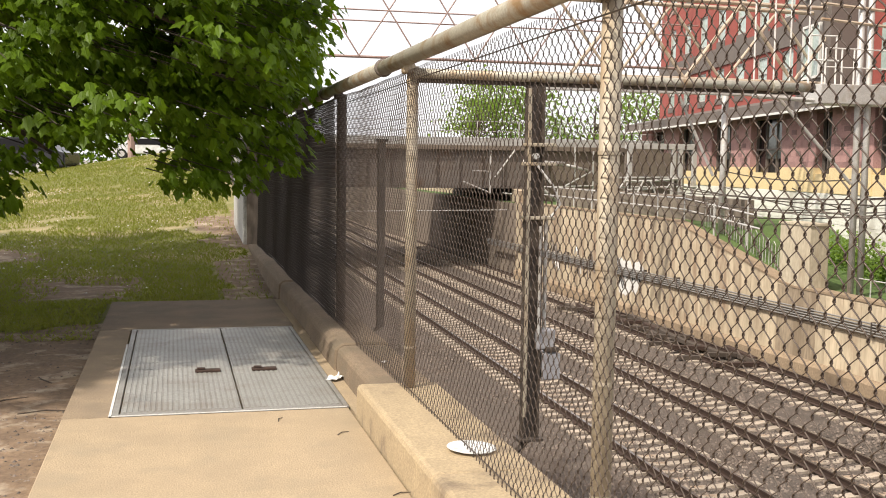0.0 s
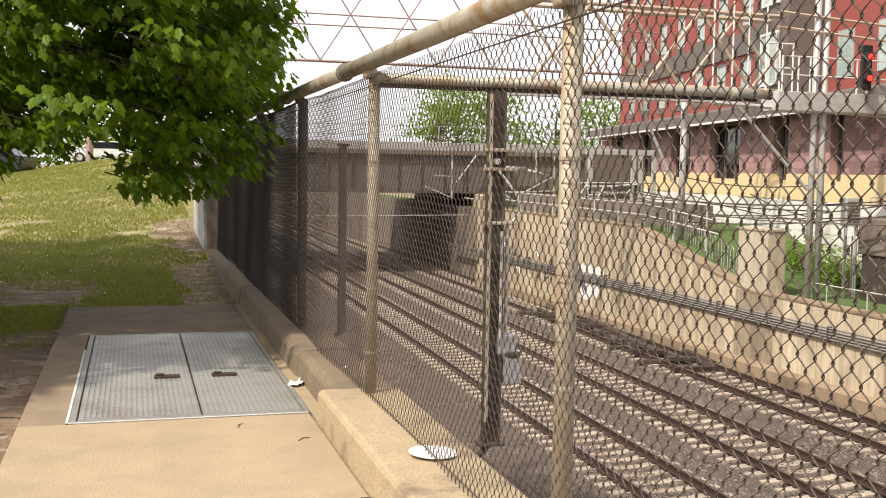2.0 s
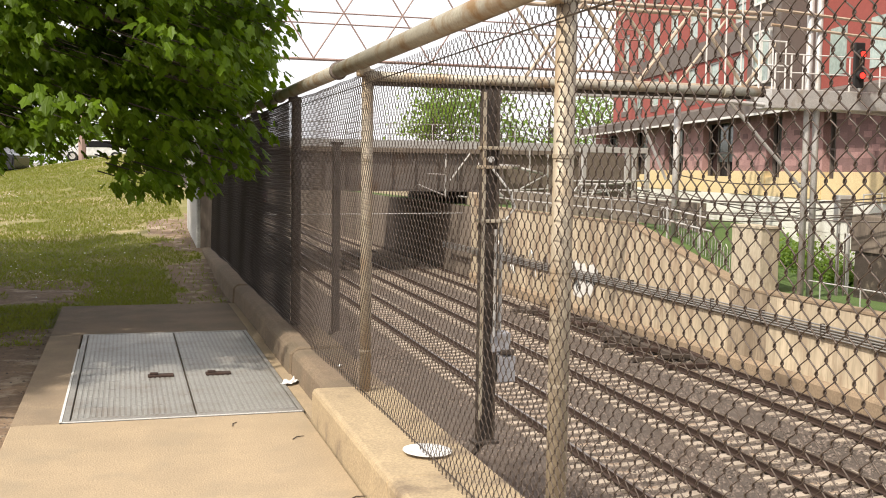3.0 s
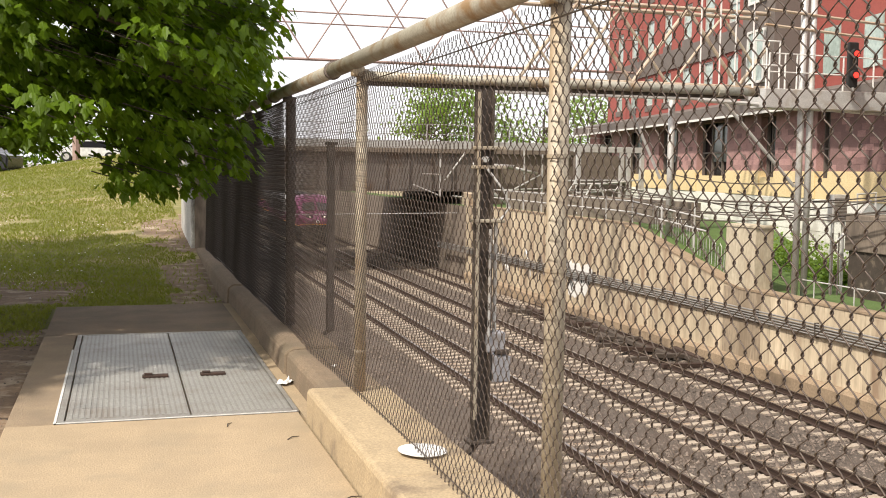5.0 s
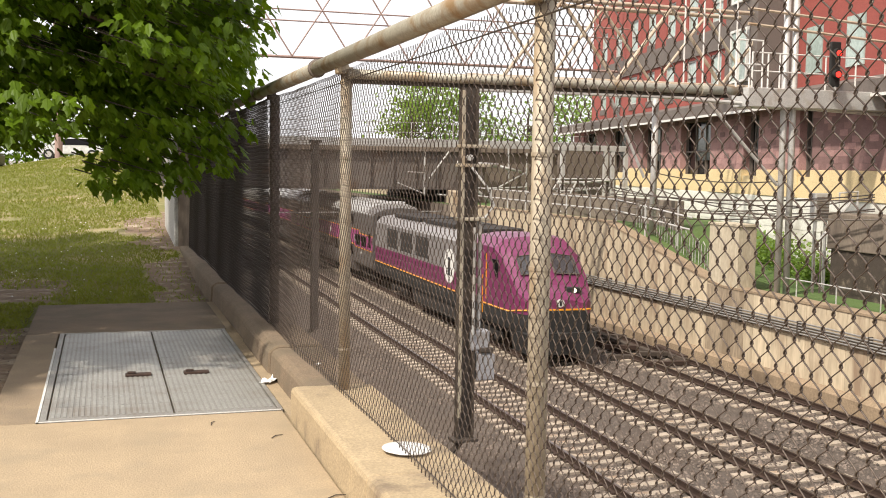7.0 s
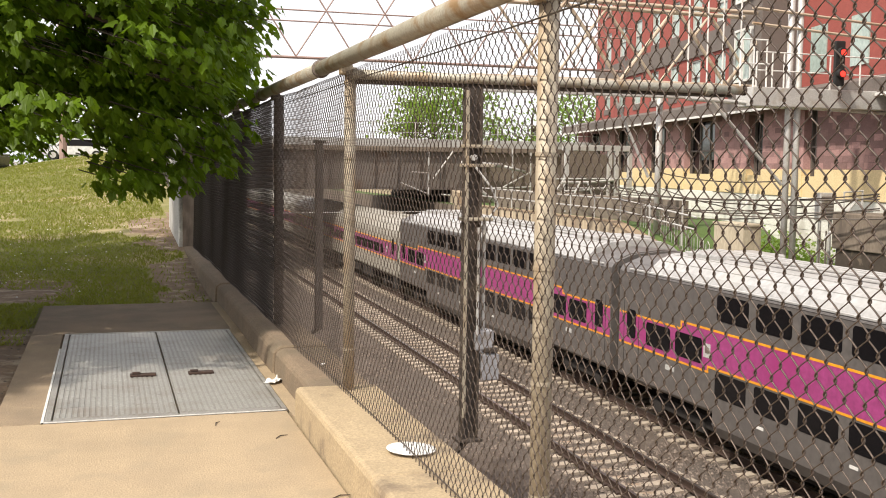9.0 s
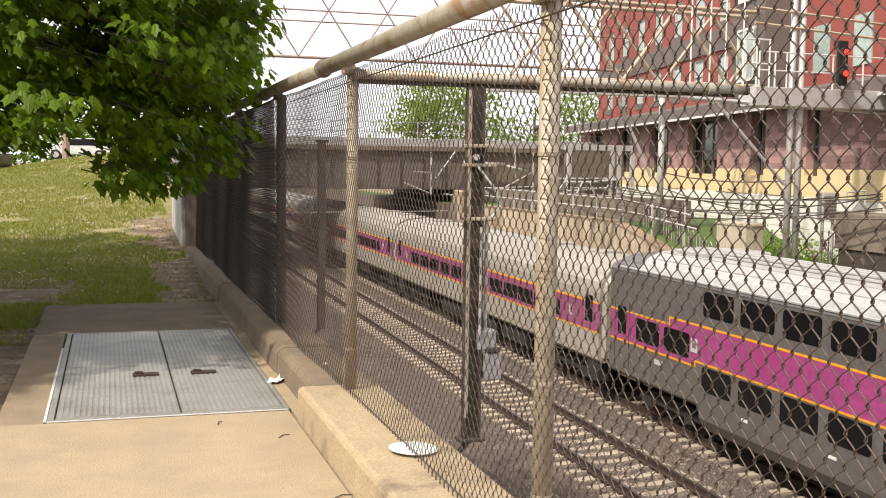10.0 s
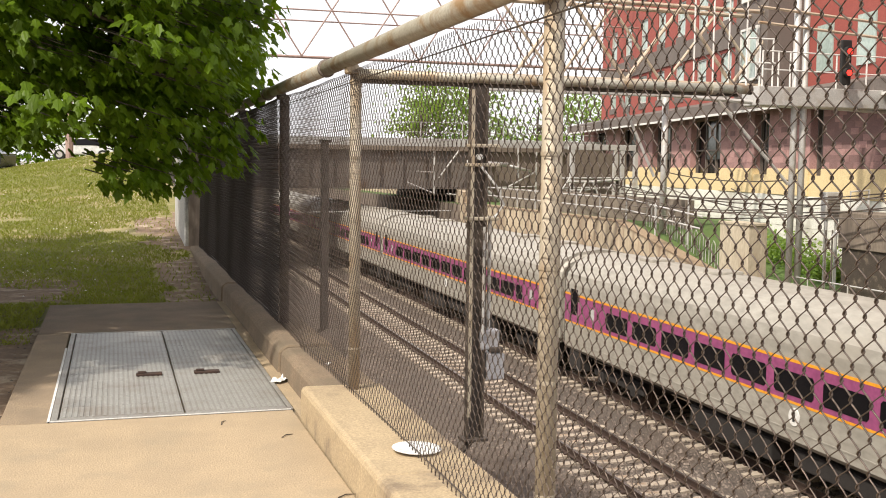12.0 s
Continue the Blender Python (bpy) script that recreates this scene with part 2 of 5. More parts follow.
def cube(lo, hi, bevel=0.0):
    return box(bmesh.new(), lo, hi, bevel)


def tube(bm, pts, r, n=8, cap=True):
    """A round bar along points; r is one radius or one for each point."""
    pts = [Vector(p) for p in pts]
    rs = r if isinstance(r, (list, tuple)) else [r] * len(pts)
    rings = []
    for i, p in enumerate(pts):
        d = (pts[min(i + 1, len(pts) - 1)] - pts[max(i - 1, 0)]).normalized()
        a = d.orthogonal().normalized() if abs(d.z) > 0.95 else d.cross(Vector((0, 0, 1))).normalized()
        b = d.cross(a)
        rings.append([bm.verts.new(p + rs[i] * (math.cos(2 * math.pi * k / n) * a + math.sin(2 * math.pi * k / n) * b)) for k in range(n)])
    for q, s in zip(rings, rings[1:]):
        for k in range(n):
            bm.faces.new((q[k], q[(k + 1) % n], s[(k + 1) % n], s[k]))
    if cap:
        bm.faces.new(rings[0][::-1])
        bm.faces.new(rings[-1])
    return bm


def bar(pts, r, n=8):
    return tube(bmesh.new(), pts, r, n)


def prism(outline, axis, a, b, bm=None):
    """An outline in two coordinates, drawn out along the third (axis 0, 1 or 2) from a to b."""
    bm = bm or bmesh.new()

    def at(p, v):
        q = list(p)
        q.insert(axis, v)
        return bm.verts.new(q)

    lo, hi = [at(p, a) for p in outline], [at(p, b) for p in outline]
    n = len(lo)
    for i in range(n):
        bm.faces.new((lo[i], lo[(i + 1) % n], hi[(i + 1) % n], hi[i]))
    bm.faces.new(lo[::-1])
    bm.faces.new(hi)
    bmesh.ops.recalc_face_normals(bm, faces=bm.faces)
    return bm


def disc(c, r, axis, t, n=20, squash=1.0):
    pts = [(r * math.cos(2 * math.pi * k / n) + 0.0, r * squash * math.sin(2 * math.pi * k / n)) for k in range(n)]
    bm = prism(pts, axis, -t / 2, t / 2)
    bmesh.ops.translate(bm, verts=bm.verts, vec=c)
    return bm


def smooth01(t):
    t = min(1.0, max(0.0, t))
    return t * t * (3 - 2 * t)


# ---- ground: one sheet, with the railway cutting in it ----
RAIL_Z = -4.876
SLOPE = 0.0181                   # the tracks drift to the right by this much a metre
TRACKS = (10.43, 14.08, 17.90)


def left_z(x, y):
    s = smooth01((y - 11) / 38)
    z = -0.07 + s * (2.25 + min(0.0, x - 0.8) * 0.17)
    return max(z, -0.07 + 0.45 * s) + 0.03 * noise.noise((x * 0.6, y * 0.6, 0))


def right_z(x, y):
    up = smooth01((y - 31.5) / 8.5)
    return -2.32 + 1.62 * up + 0.03 * noise.noise((x * 0.5, y * 0.5, 4))


def is_dirt(x, y):
    """Bare earth under the maple, along the kerb and in worn patches."""
    wob = 1.0 * noise.noise((x * 0.6, y * 0.6, 9)) + 0.5 * noise.noise((x * 2.1, y * 2.1, 4))
    if y + wob < 11.2 or (x > 0.55 + 0.3 * wob and y + 2 * wob < 17):
        return True
    return y < 24 and noise.noise((x * 0.42 + 5.0, y * 0.36, 1.0)) + 0.35 * wob > 0.36


def build_ground():
    xs_l = [-700, -250, -90, -40, -22, -15] + [-11 + 0.5 * i for i in range(13)] + [-4.8 + 0.2 * i for i in range(32)] + [1.57]
    xs_r = [20.3 + 1.6 * i for i in range(10)] + [45, 70, 140, 350, 900]
    cols = [(x, "l") for x in xs_l] + [(1.58, "t"), (6, "t"), (10, "t"), (14, "t"), (18, "t"), (20.28, "t")] + [(x, "r") for x in xs_r]
    ys = [-300, -80, -25, -8, -3, 0] + [1.5 + 1.0 * i for i in range(8)] + [9.0 + 0.2 * i for i in range(60)] + [21.0 + 1.0 * i for i in range(41)] + [64, 70, 80, 95, 120, 170, 260, 450, 900, 2500]
    bm = bmesh.new()
    grid = []
    for y in ys:
        row = []
        for x, k in cols:
            z = left_z(x, y) if k == "l" else right_z(x, y) if k == "r" else RAIL_Z - 0.24
            row.append(bm.verts.new((x, y, z)))
        grid.append(row)
    for j in range(len(ys) - 1):
        for i in range(len(cols) - 1):
            f = bm.faces.new((grid[j][i], grid[j][i + 1], grid[j + 1][i + 1], grid[j + 1][i]))
            k = cols[i][1] + cols[i + 1][1]
            x, y = 0.5 * (cols[i][0] + cols[i + 1][0]), 0.5 * (ys[j] + ys[j + 1])
            if k == "ll":
                f.smooth = True
                f.material_index = 1 if is_dirt(x, y) else 0
                if x < -15 or (y > 55 and x < -6):
                    f.material_index = 4
            elif k == "tt":
                f.material_index = 2
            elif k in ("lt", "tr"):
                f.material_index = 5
            else:
                f.material_index = 3
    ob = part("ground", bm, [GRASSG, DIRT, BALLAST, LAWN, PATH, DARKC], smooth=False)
    tagged(ob, "grass verge with bare earth beside a gravel railway cutting", "ground", kind="structure")


build_ground()


# ---- pavement slab, steel hatch and kerb ----
def build_pavement():
    bm = bmesh.new()
    # joints between slab fields; the hatch sits in a recess
    for y0, y1 in ((-4.0, 0.9), (0.906, 6.86)):
        box(bm, (-0.683, y0, -0.16), (1.108, y1, 0.0), 0.008)
    box(bm, (1.125, 6.64, -0.16), (1.215, 12.57, -0.004))
    box(bm, (-0.395, 6.866, -0.16), (1.12, 10.44, -0.03))
    pv = part("pavement", bm, CONCRETE)
    tagged(pv, "tan concrete pavement slab, dusty and stained", "pavement", kind="structure")
    # strip and far slab carry the tree's shade in their colour
    part("slab", cube((-0.683, 6.866, -0.16), (-0.40, 10.44, 0.0), 0.006), MIDC, pv, "weathered brownish slab strip with tree shade in its colour")
    part("slab", cube((-0.683, 10.446, -0.16), (1.14, 12.57, 0.0), 0.006), OLDSHADEC, pv, "older, dirt-stained slab with tree shade in its colour")


build_pavement()


def build_hatch():
    h = thing("floor_hatch", "grey steel double-leaf floor hatch set in pavement", "hatch")
    bm = bmesh.new()
    for lo, hi in (((-0.385, 6.88, -0.028), (-0.345, 10.42, 0.006)), ((-0.345, 6.88, -0.028), (1.115, 6.915, 0.006)), ((-0.345, 10.385, -0.028), (1.115, 10.42, 0.006)), ((1.085, 6.915, -0.028), (1.115, 10.385, 0.006))):
        box(bm, lo, hi, 0.003)
    part("frame", bm, PLATE, h, "worn steel frame")
    for x0, x1 in ((-0.335, 0.422), (0.434, 1.078)):
        leaf = part("leaf", cube((x0, 6.925, -0.026), (x1, 10.375, 0.002), 0.003), PLATE, h)
        bm = bmesh.new()
        k = int((x1 - x0) / 0.036)
        for i in range(k):
            x = x0 + 0.025 + i * (x1 - x0 - 0.05) / (k - 1)
            for j in range(12):
                y = 6.97 + j * 0.283
                box(bm, (x - 0.010, y, 0.002), (x + 0.010, y + 0.276, 0.0055))
        part("tread_ribs", bm, RIBS, leaf, "bright worn tread ribs", kind="stuff")
    for x in (0.245, 0.67):
        bm = cube((x - 0.095, 8.19, 0.002), (x + 0.095, 8.27, 0.022), 0.006)
        box(bm, (x - 0.08, 8.21, 0.022), (x - 0.02, 8.25, 0.036), 0.004)
        part("handle", bm, RUST, h, "rusty recessed lifting handle")
    bm = cube((-0.40, 6.868, 0.0), (1.10, 6.880, 0.005))
    box(bm, (-0.404, 6.868, 0.0), (-0.388, 9.6, 0.006))
    part("sealant", bm, WHITE, h, "flaking white sealant line")


build_hatch()


def build_kerb():
    k = thing("kerb", "tan concrete kerb carrying the chain-link fence", "kerb", kind="structure")
    ys = [-4.0, -1.0, 2.0, 4.6, 6.62]
    for a, b in zip(ys, ys[1:]):
        bm = prism([(1.112, -0.3), (1.120, 0.188), (1.140, 0.205), (1.64, 0.20), (1.64, -0.3)], 1, a + 0.004, b - 0.004)
        bmesh.ops.bevel(bm, geom=bm.edges[:], offset=0.012, segments=1, affect="EDGES")
        part("kerb_stone", bm, KERB, k)
    # stones under the tree use the shade-darkened concrete
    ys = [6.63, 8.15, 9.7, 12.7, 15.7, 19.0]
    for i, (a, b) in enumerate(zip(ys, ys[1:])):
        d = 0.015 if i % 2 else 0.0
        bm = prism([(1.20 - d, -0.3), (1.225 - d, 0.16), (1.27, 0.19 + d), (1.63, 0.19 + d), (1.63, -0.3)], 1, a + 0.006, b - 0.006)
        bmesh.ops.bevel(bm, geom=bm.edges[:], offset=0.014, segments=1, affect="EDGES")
        part("kerb_stone", bm, OLDSHADEC, k, "older, dirt-stained kerb stone with tree shade in its colour")


build_kerb()

# ---- chain-link fence ----
FX = 1.385                        # plane of the wire
POSTS = [0.23, 3.385, 6.48, 9.34, 12.30, 15.26, 18.25]


def chain_link(y0, y1, z0, z1, sides, r=0.0024):
    """Zigzag wires, each hooked into the next."""
    w, h = 0.0302, 0.0335
    nw, nz = int((y1 - y0) / w), int((z1 - z0) / h)
    verts, faces = [], []
    for i in range(nw):
        ya = y0 + i * w
        pts = []
        for j in range(nz + 1):
            side = (i + j) % 2
            edge = ya + (w + 0.0022 if side else -0.0022)
            dep = -0.0026 if side else 0.0026
            z = z0 + j * h
            if j == 0:
                pts.append((ya + w * 0.5, z - 0.020, dep))
            sg = 1 if side else -1
            pts.append((edge - sg * 0.0024, z - 0.0060, -dep * 0.7))
            pts.append((edge + sg * 0.0016, z, 0.0))
            pts.append((edge - sg * 0.0024, z + 0.0060, dep * 0.7))
            pts.append((ya + w * 0.5, z + h * 0.5, dep))
        pts.append((ya + w * (0.35 if (i + nz) % 2 else 0.65), z0 + nz * h + 0.020, 0.0))
        pts.append((ya + w * (0.55 if (i + nz) % 2 else 0.45), z0 + nz * h + 0.042, 0.002))
        ring0 = None
        for y, z, dep in pts:
            x = FX + dep + 0.010 * math.sin(z * 2.1 + y * 1.3) + 0.006 * math.sin(y * 3.7 + z)
            z += 0.004 * math.sin(y * 2.2) + 0.002 * math.sin(y * 9.0)
            base = len(verts)
            for k in range(sides):
                a = 2 * math.pi * k / sides + 0.6
                verts.append((x + r * math.cos(a), y + r * math.sin(a) * 1.2, z + 0.0008 * math.cos(a)))
            if ring0 is not None:
                for k in range(sides):
                    k2 = (k + 1) % sides
                    faces.append((ring0 + k, ring0 + k2, base + k2, base + k))
            ring0 = base
    return verts, faces


def build_fence():
    f = thing("chain_link_fence", "weathered chain-link fence with rusty galvanised posts and top pipe", "fence")
    for a, b in zip(POSTS, POSTS[1:]):
        me = bpy.data.meshes.new("wire_mesh")
        # bays under the tree get thicker, shade-dark wire so they read as dark
        v, q = chain_link(a + (0 if a < 1 else 0.0), b, 0.215, 2.135, 4 if b < 7 else 3, 0.0021 if b < 7 else 0.0027 if b < 10 else 0.0036)
        me.from_pydata(v, [], q)
        me.materials.append(WIRE if b < 10 else SHADEWIRE)
        me.polygons.foreach_set("use_smooth", [True] * len(me.polygons))
        ob = new("wire_mesh", me)
        ob.parent = f
        tagged(ob, "brown weathered woven wire" if b < 10 else "dark brown woven wire toned for tree shade", kind="stuff")
    for i, y in enumerate(POSTS):
        # from the fourth post on, dark steel stands in for the tree's shade
        m = GALV if i < 3 else DARKPOST
        lean = 0.012 * ((i * 7) % 3 - 1)
        p = part("post", bar([(FX + 0.047, y, 0.15), (FX + 0.047, y + lean * 0.3, 2.20)], 0.036 if i < 3 else 0.043, 16), m, f, smooth=True)
        for z in (0.45, 0.85, 1.25, 1.64):
            part("tie_band", bar([(FX + 0.047, y, z), (FX + 0.047, y, z + 0.014)], 0.0395 if i < 3 else 0.0465, 14), GALV if i < 3 else DARKPOST, p)
        bm = bar([(FX + 0.02, y - 0.05, 2.19), (FX + 0.02, y + 0.05, 2.19)], 0.036, 12)
        box(bm, (FX - 0.02, y - 0.035, 2.155), (FX + 0.085, y + 0.035, 2.20), 0.01)
        part("post_cap", bm, GALV if i < 3 else DARKPOST, p, "cast clamp under the top pipe")
    for a, b in ((-0.6, 3.0), (3.0, 7.16), (7.16, 10.0), (10.0, 19.0)):
        part("top_pipe", bar([(FX - 0.005, a, 2.245), (FX - 0.005, (a + b) / 2, 2.243), (FX - 0.005, b, 2.245)], 0.050, 20), PIPE, f, smooth=True)
    for y in (3.0, 7.16, 10.0):
        ring = bar([(FX - 0.005, y - 0.022, 2.245), (FX - 0.005, y - 0.012, 2.245), (FX - 0.005, y + 0.012, 2.245), (FX - 0.005, y + 0.022, 2.245)], [0.054, 0.062, 0.062, 0.054], 20)
        part("pipe_coupling", ring, DULL, f, "grey split coupling ring", smooth=True)
    part("bottom_wire", bar([(FX - 0.004, POSTS[0], 0.235), (FX + 0.004, 8, 0.23), (FX, POSTS[-1], 0.235)], 0.003, 5), WIRE, f)
    part("tension_wire", bar([(FX - 0.006, POSTS[0], 2.10), (FX + 0.003, 6.38, 2.10), (FX, POSTS[-1], 2.10)], 0.0035, 5), WIRE, f)


build_fence()


def build_outrigger():
    """Steel frame that stands out from the wall at one post."""
    o = thing("outrigger_frame", "weathered steel outrigger frame bolted outside the fence", "frame")
    y = 6.42
    post = bmesh.new()
    box(post, (2.155, y - 0.04, -0.14), (2.165, y + 0.04, 2.10), 0.002)
    box(post, (2.255, y - 0.04, -0.14), (2.265, y + 0.04, 2.10), 0.002)
    box(post, (2.165, y - 0.006, -0.14), (2.255, y + 0.006, 2.10))
    part("post", post, DARKPOST, o, "dark steel channel post")
    part("edge_strip", cube((2.150, y - 0.052, 0.0), (2.172, y - 0.0405, 2.08), 0.002), GALV, o, "pale strip along the post's left edge")
    part("pipe", bar([(1.43, y, 2.155), (2.8, y, 2.152), (4.16, y, 2.146)], 0.030, 16), PIPE, o, smooth=True)
    # dark strip added for the shaded underside of the single pipe
    part("under_angle", cube((1.43, y + 0.035, 2.10), (4.10, y + 0.05, 2.135)), DARKPOST, o)
    part("end_clamp", bar([(3.86, y, 2.147), (3.90, y, 2.147)], 0.043, 16), PIPE, o)
    part("end_cap", bar([(4.155, y, 2.146), (4.175, y, 2.146)], 0.033, 16), DARKPOST, o)
    base = cube((2.12, y - 0.06, -0.16), (2.29, y + 0.06, -0.14), 0.004)
    tube(base, [(2.20, y, -0.16), (1.60, y, -0.75)], 0.020, 6)
    part("bracket", base, DARKPOST, o)
    part("conduit", bar([(2.29, y - 0.02, 0.52), (2.29, y - 0.02, 1.28)], 0.013, 8), STEEL, o, "pale conduit")
    part("conduit", bar([(2.24, y - 0.06, 0.52), (2.24, y - 0.06, 1.22)], 0.009, 8), STEEL, o, "pale conduit")
    for z in (1.26, 1.60, 1.72):
        part("clamp", cube((2.14, y - 0.056, z), (2.34, y + 0.05, z + 0.022), 0.005), GALV, o)
    part("clamp_bolt", bar([(2.20, y - 0.075, 1.66), (2.20, y - 0.04, 1.66)], 0.02, 8), STEEL, o)
    part("cable_loop", bar([(2.21, y - 0.07, 1.60), (2.30, y - 0.10, 1.48), (2.36, y - 0.08, 1.36), (2.30, y - 0.07, 1.28)], 0.008, 6), STEEL, o, "pale bent cable")
    jb = part("junction_box", cube((2.275, y - 0.05, 0.235), (2.385, y + 0.07, 0.41), 0.010), GALVBOX, o, "grey metal junction box")
    part("lid", cube((2.27, y - 0.062, 0.24), (2.39, y - 0.05, 0.405), 0.004), GALVBOX, jb)
    part("upper_box", cube((2.235, y - 0.05, 0.43), (2.36, y + 0.05, 0.56), 0.010), GALVBOX, jb)
    part("hood", cube((2.29, y - 0.07, 0.415), (2.38, y - 0.01, 0.45), 0.008), DARKPOST, jb)


build_outrigger()

# low steel post beyond the fence further on
lp = thing("steel_post", "weathered steel stub post outside the fence", "post")
bm = cube((2.17, 11.5, -0.20), (2.25, 11.58, 1.84), 0.006)
tube(bm, [(2.21, 11.54, -0.19), (1.60, 11.54, -0.6)], 0.025, 6)
part("shaft", bm, DULL, lp)
part("cap", cube((2.15, 11.48, 1.84), (2.27, 11.60, 1.87), 0.006), DARKPOST, lp)

# concrete end pier and wall that carry on from the fence
bm = cube((1.16, 18.7, -0.2), (1.72, 21.6, 2.06), 0.02)
ep = tagged(part("end_pier", bm, PALEC), "pale grey concrete end pier of a parapet", "pier", kind="structure")
# front face gets its own slab, darker than the pier's sides
part("face_plate", cube((1.225, 18.66, 0.1), (1.72, 18.697, 2.05), 0.004), DARKC, ep, "thin dark slab on the pier's front face")
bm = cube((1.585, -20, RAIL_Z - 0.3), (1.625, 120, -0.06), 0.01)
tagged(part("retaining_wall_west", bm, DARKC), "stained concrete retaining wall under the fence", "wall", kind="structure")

# paper plate and litter on the kerb
pl = bmesh.new()
rings = []
for r, z in ((0.0, 0.005), (0.075, 0.005), (0.098, 0.016), (0.122, 0.020), (0.124, 0.016), (0.08, 0.001)):
    rings.append([pl.verts.new((r * math.cos(a), r * math.sin(a) * 0.97, z)) for a in [2 * math.pi * k / 28 for k in range(28)]])
for a, b in zip(rings, rings[1:]):
    for k in range(28):
        pl.faces.new((a[k], a[(k + 1) % 28], b[(k + 1) % 28], b[k]))
bmesh.ops.remove_doubles(pl, verts=pl.verts, dist=0.0001)
ob = part("paper_plate", pl, PAPER, smooth=True)
ob.matrix_basis = pose(1.41, 4.955, 0.203, 1.5, 2, 20)
tagged(ob, "white disposable plate lying on the kerb under the wire", "plate")


def build_scrap(x, y, z, s, m, label):
    bm = bmesh.new()
    bmesh.ops.create_grid(bm, x_segments=7, y_segments=4, size=s)
    for v in bm.verts:
        v.co.z = abs(noise.noise((v.co.x * 25 + x, v.co.y * 25, y))) * s * 0.8
        v.co.y *= 0.5
    bmesh.ops.solidify(bm, geom=bm.faces[:], thickness=0.002)
    ob = part("paper_scrap", bm, m)
    ob.matrix_basis = pose(x, y, z, 0, 0, 40 * x)
    tagged(ob, label, "litter")


build_scrap(1.165, 7.78, 0.004, 0.085, PAPER, "crumpled white paper scrap beside the hatch")
build_scrap(1.44, 7.35, 0.20, 0.03, PAPER, "small white paper scrap on the kerb")
for x, y, a in ((0.93, 6.15, 40), (1.02, 4.95, 20), (0.62, 6.55, 70)):
    ob = part("twig", bar([(0, 0, 0.004), (0.05, 0.012, 0.008), (0.10, 0.0, 0.004)], [0.003, 0.0035, 0.002], 5), BARK)
    ob.matrix_basis = pose(x, y, 0.0, 0, 0, a)
    tagged(ob, "small dry brown twig lying on the pavement", "twig")


# ---- far retaining wall ----
def wall_top(y):
    if y < 30.6:
        return -2.28
    if y < 39.6:
        return -2.20 + 1.57 * (y - 31.7) / 7.9 if y > 31.7 else -2.28
    return -0.58


def build_far_wall():
    w = thing("retaining_wall_east", "tan concrete retaining wall with rust stains and ramped top", "wall", kind="structure")
    y = 4.0
    while y < 60:
        b = min(y + 0.9, 60.0)
        bm = prism([(y + 0.008, RAIL_Z - 0.3), (b - 0.008, RAIL_Z - 0.3), (b - 0.008, wall_top(b)), (y + 0.008, wall_top(y))], 0, 19.74, 20.22)
        part("wall_panel", bm, WALLC, w)
        bm = prism([(y, wall_top(y)), (b, wall_top(b)), (b, wall_top(b) + 0.07), (y, wall_top(y) + 0.07)], 0, 19.71, 20.26)
        part("coping", bm, WALLBASE, w)
        y = b
    bm = prism([(19.50, RAIL_Z - 0.3), (19.50, -4.62), (19.62, -4.5), (19.735, -4.5), (19.735, RAIL_Z - 0.3)], 1, 4.0, 60.0)
    part("footing", bm, WALLBASE, w, "brown stained footing")
    for i in range(5):
        z = -2.84 - 0.082 * i
        part("cable_duct", bar([(19.63, 4, z + 0.05), (19.63, 26, z), (19.63, 42, z - 0.06), (19.63, 66, z - 0.25)], 0.028, 6), CABLE, w, "grey cable duct", smooth=True)
    y = 5.0
    while y < 64:
        part("duct_bracket", cube((19.60, y, -3.26), (19.735, y + 0.06, -2.80)), DARKPOST, w)
        y += 3.1
    p = cube((19.755, 30.2, -2.4), (20.45, 31.95, -0.22), 0.02)
    box(p, (19.72, 30.15, -0.22), (20.49, 32.0, -0.13), 0.015)
    tagged(part("wall_pier", p, PIERC), "tan concrete pier standing above the retaining wall", "pier", kind="structure")
    part("stained_panel", cube((19.732, 29.7, -4.55), (19.76, 31.95, -2.25), 0.004), STAINC, w, "grimy panel under the pier")
    # painted scrawls: plain white and dark shapes on the wall
    g = thing("wall_painting", "white and black sprayed shapes on the retaining wall", "graffiti")
    rnd = random.Random(5)
    for k in range(10):
        y, z = 42.6 + rnd.random() * 2.4, -3.95 + rnd.random() * 1.3
        s = 0.32 + 0.3 * rnd.random()
        part("white_shape", prism([(y + s * math.cos(a) * (0.7 + 0.5 * rnd.random()), z + s * 0.8 * math.sin(a)) for a in [0.9 * q for q in range(7)]], 0, 19.728 - 0.001 * k, 19.737), WHITE, g)
    for k in range(9):
        y, z = 42.6 + rnd.random() * 2.2, -3.9 + rnd.random() * 1.1
        part("dark_outline", bar([(19.708, y, z), (19.708, y + 0.5 * rnd.random(), z + 0.4), (19.708, y + 0.6, z + 0.1)], 0.035, 4), BLACK, g)
    for k in range(34):
        y, z = 46.5 + 10.5 * rnd.random(), -4.0 + rnd.random() * 1.3
        part("grey_scrawl", bar([(19.735, y, z), (19.735, y + 0.4 * rnd.random(), z + 0.45), (19.735, y + 0.6, z + 0.1)], 0.05, 4), (STEEL, DULL, GREYBAND)[k % 3], g)


build_far_wall()


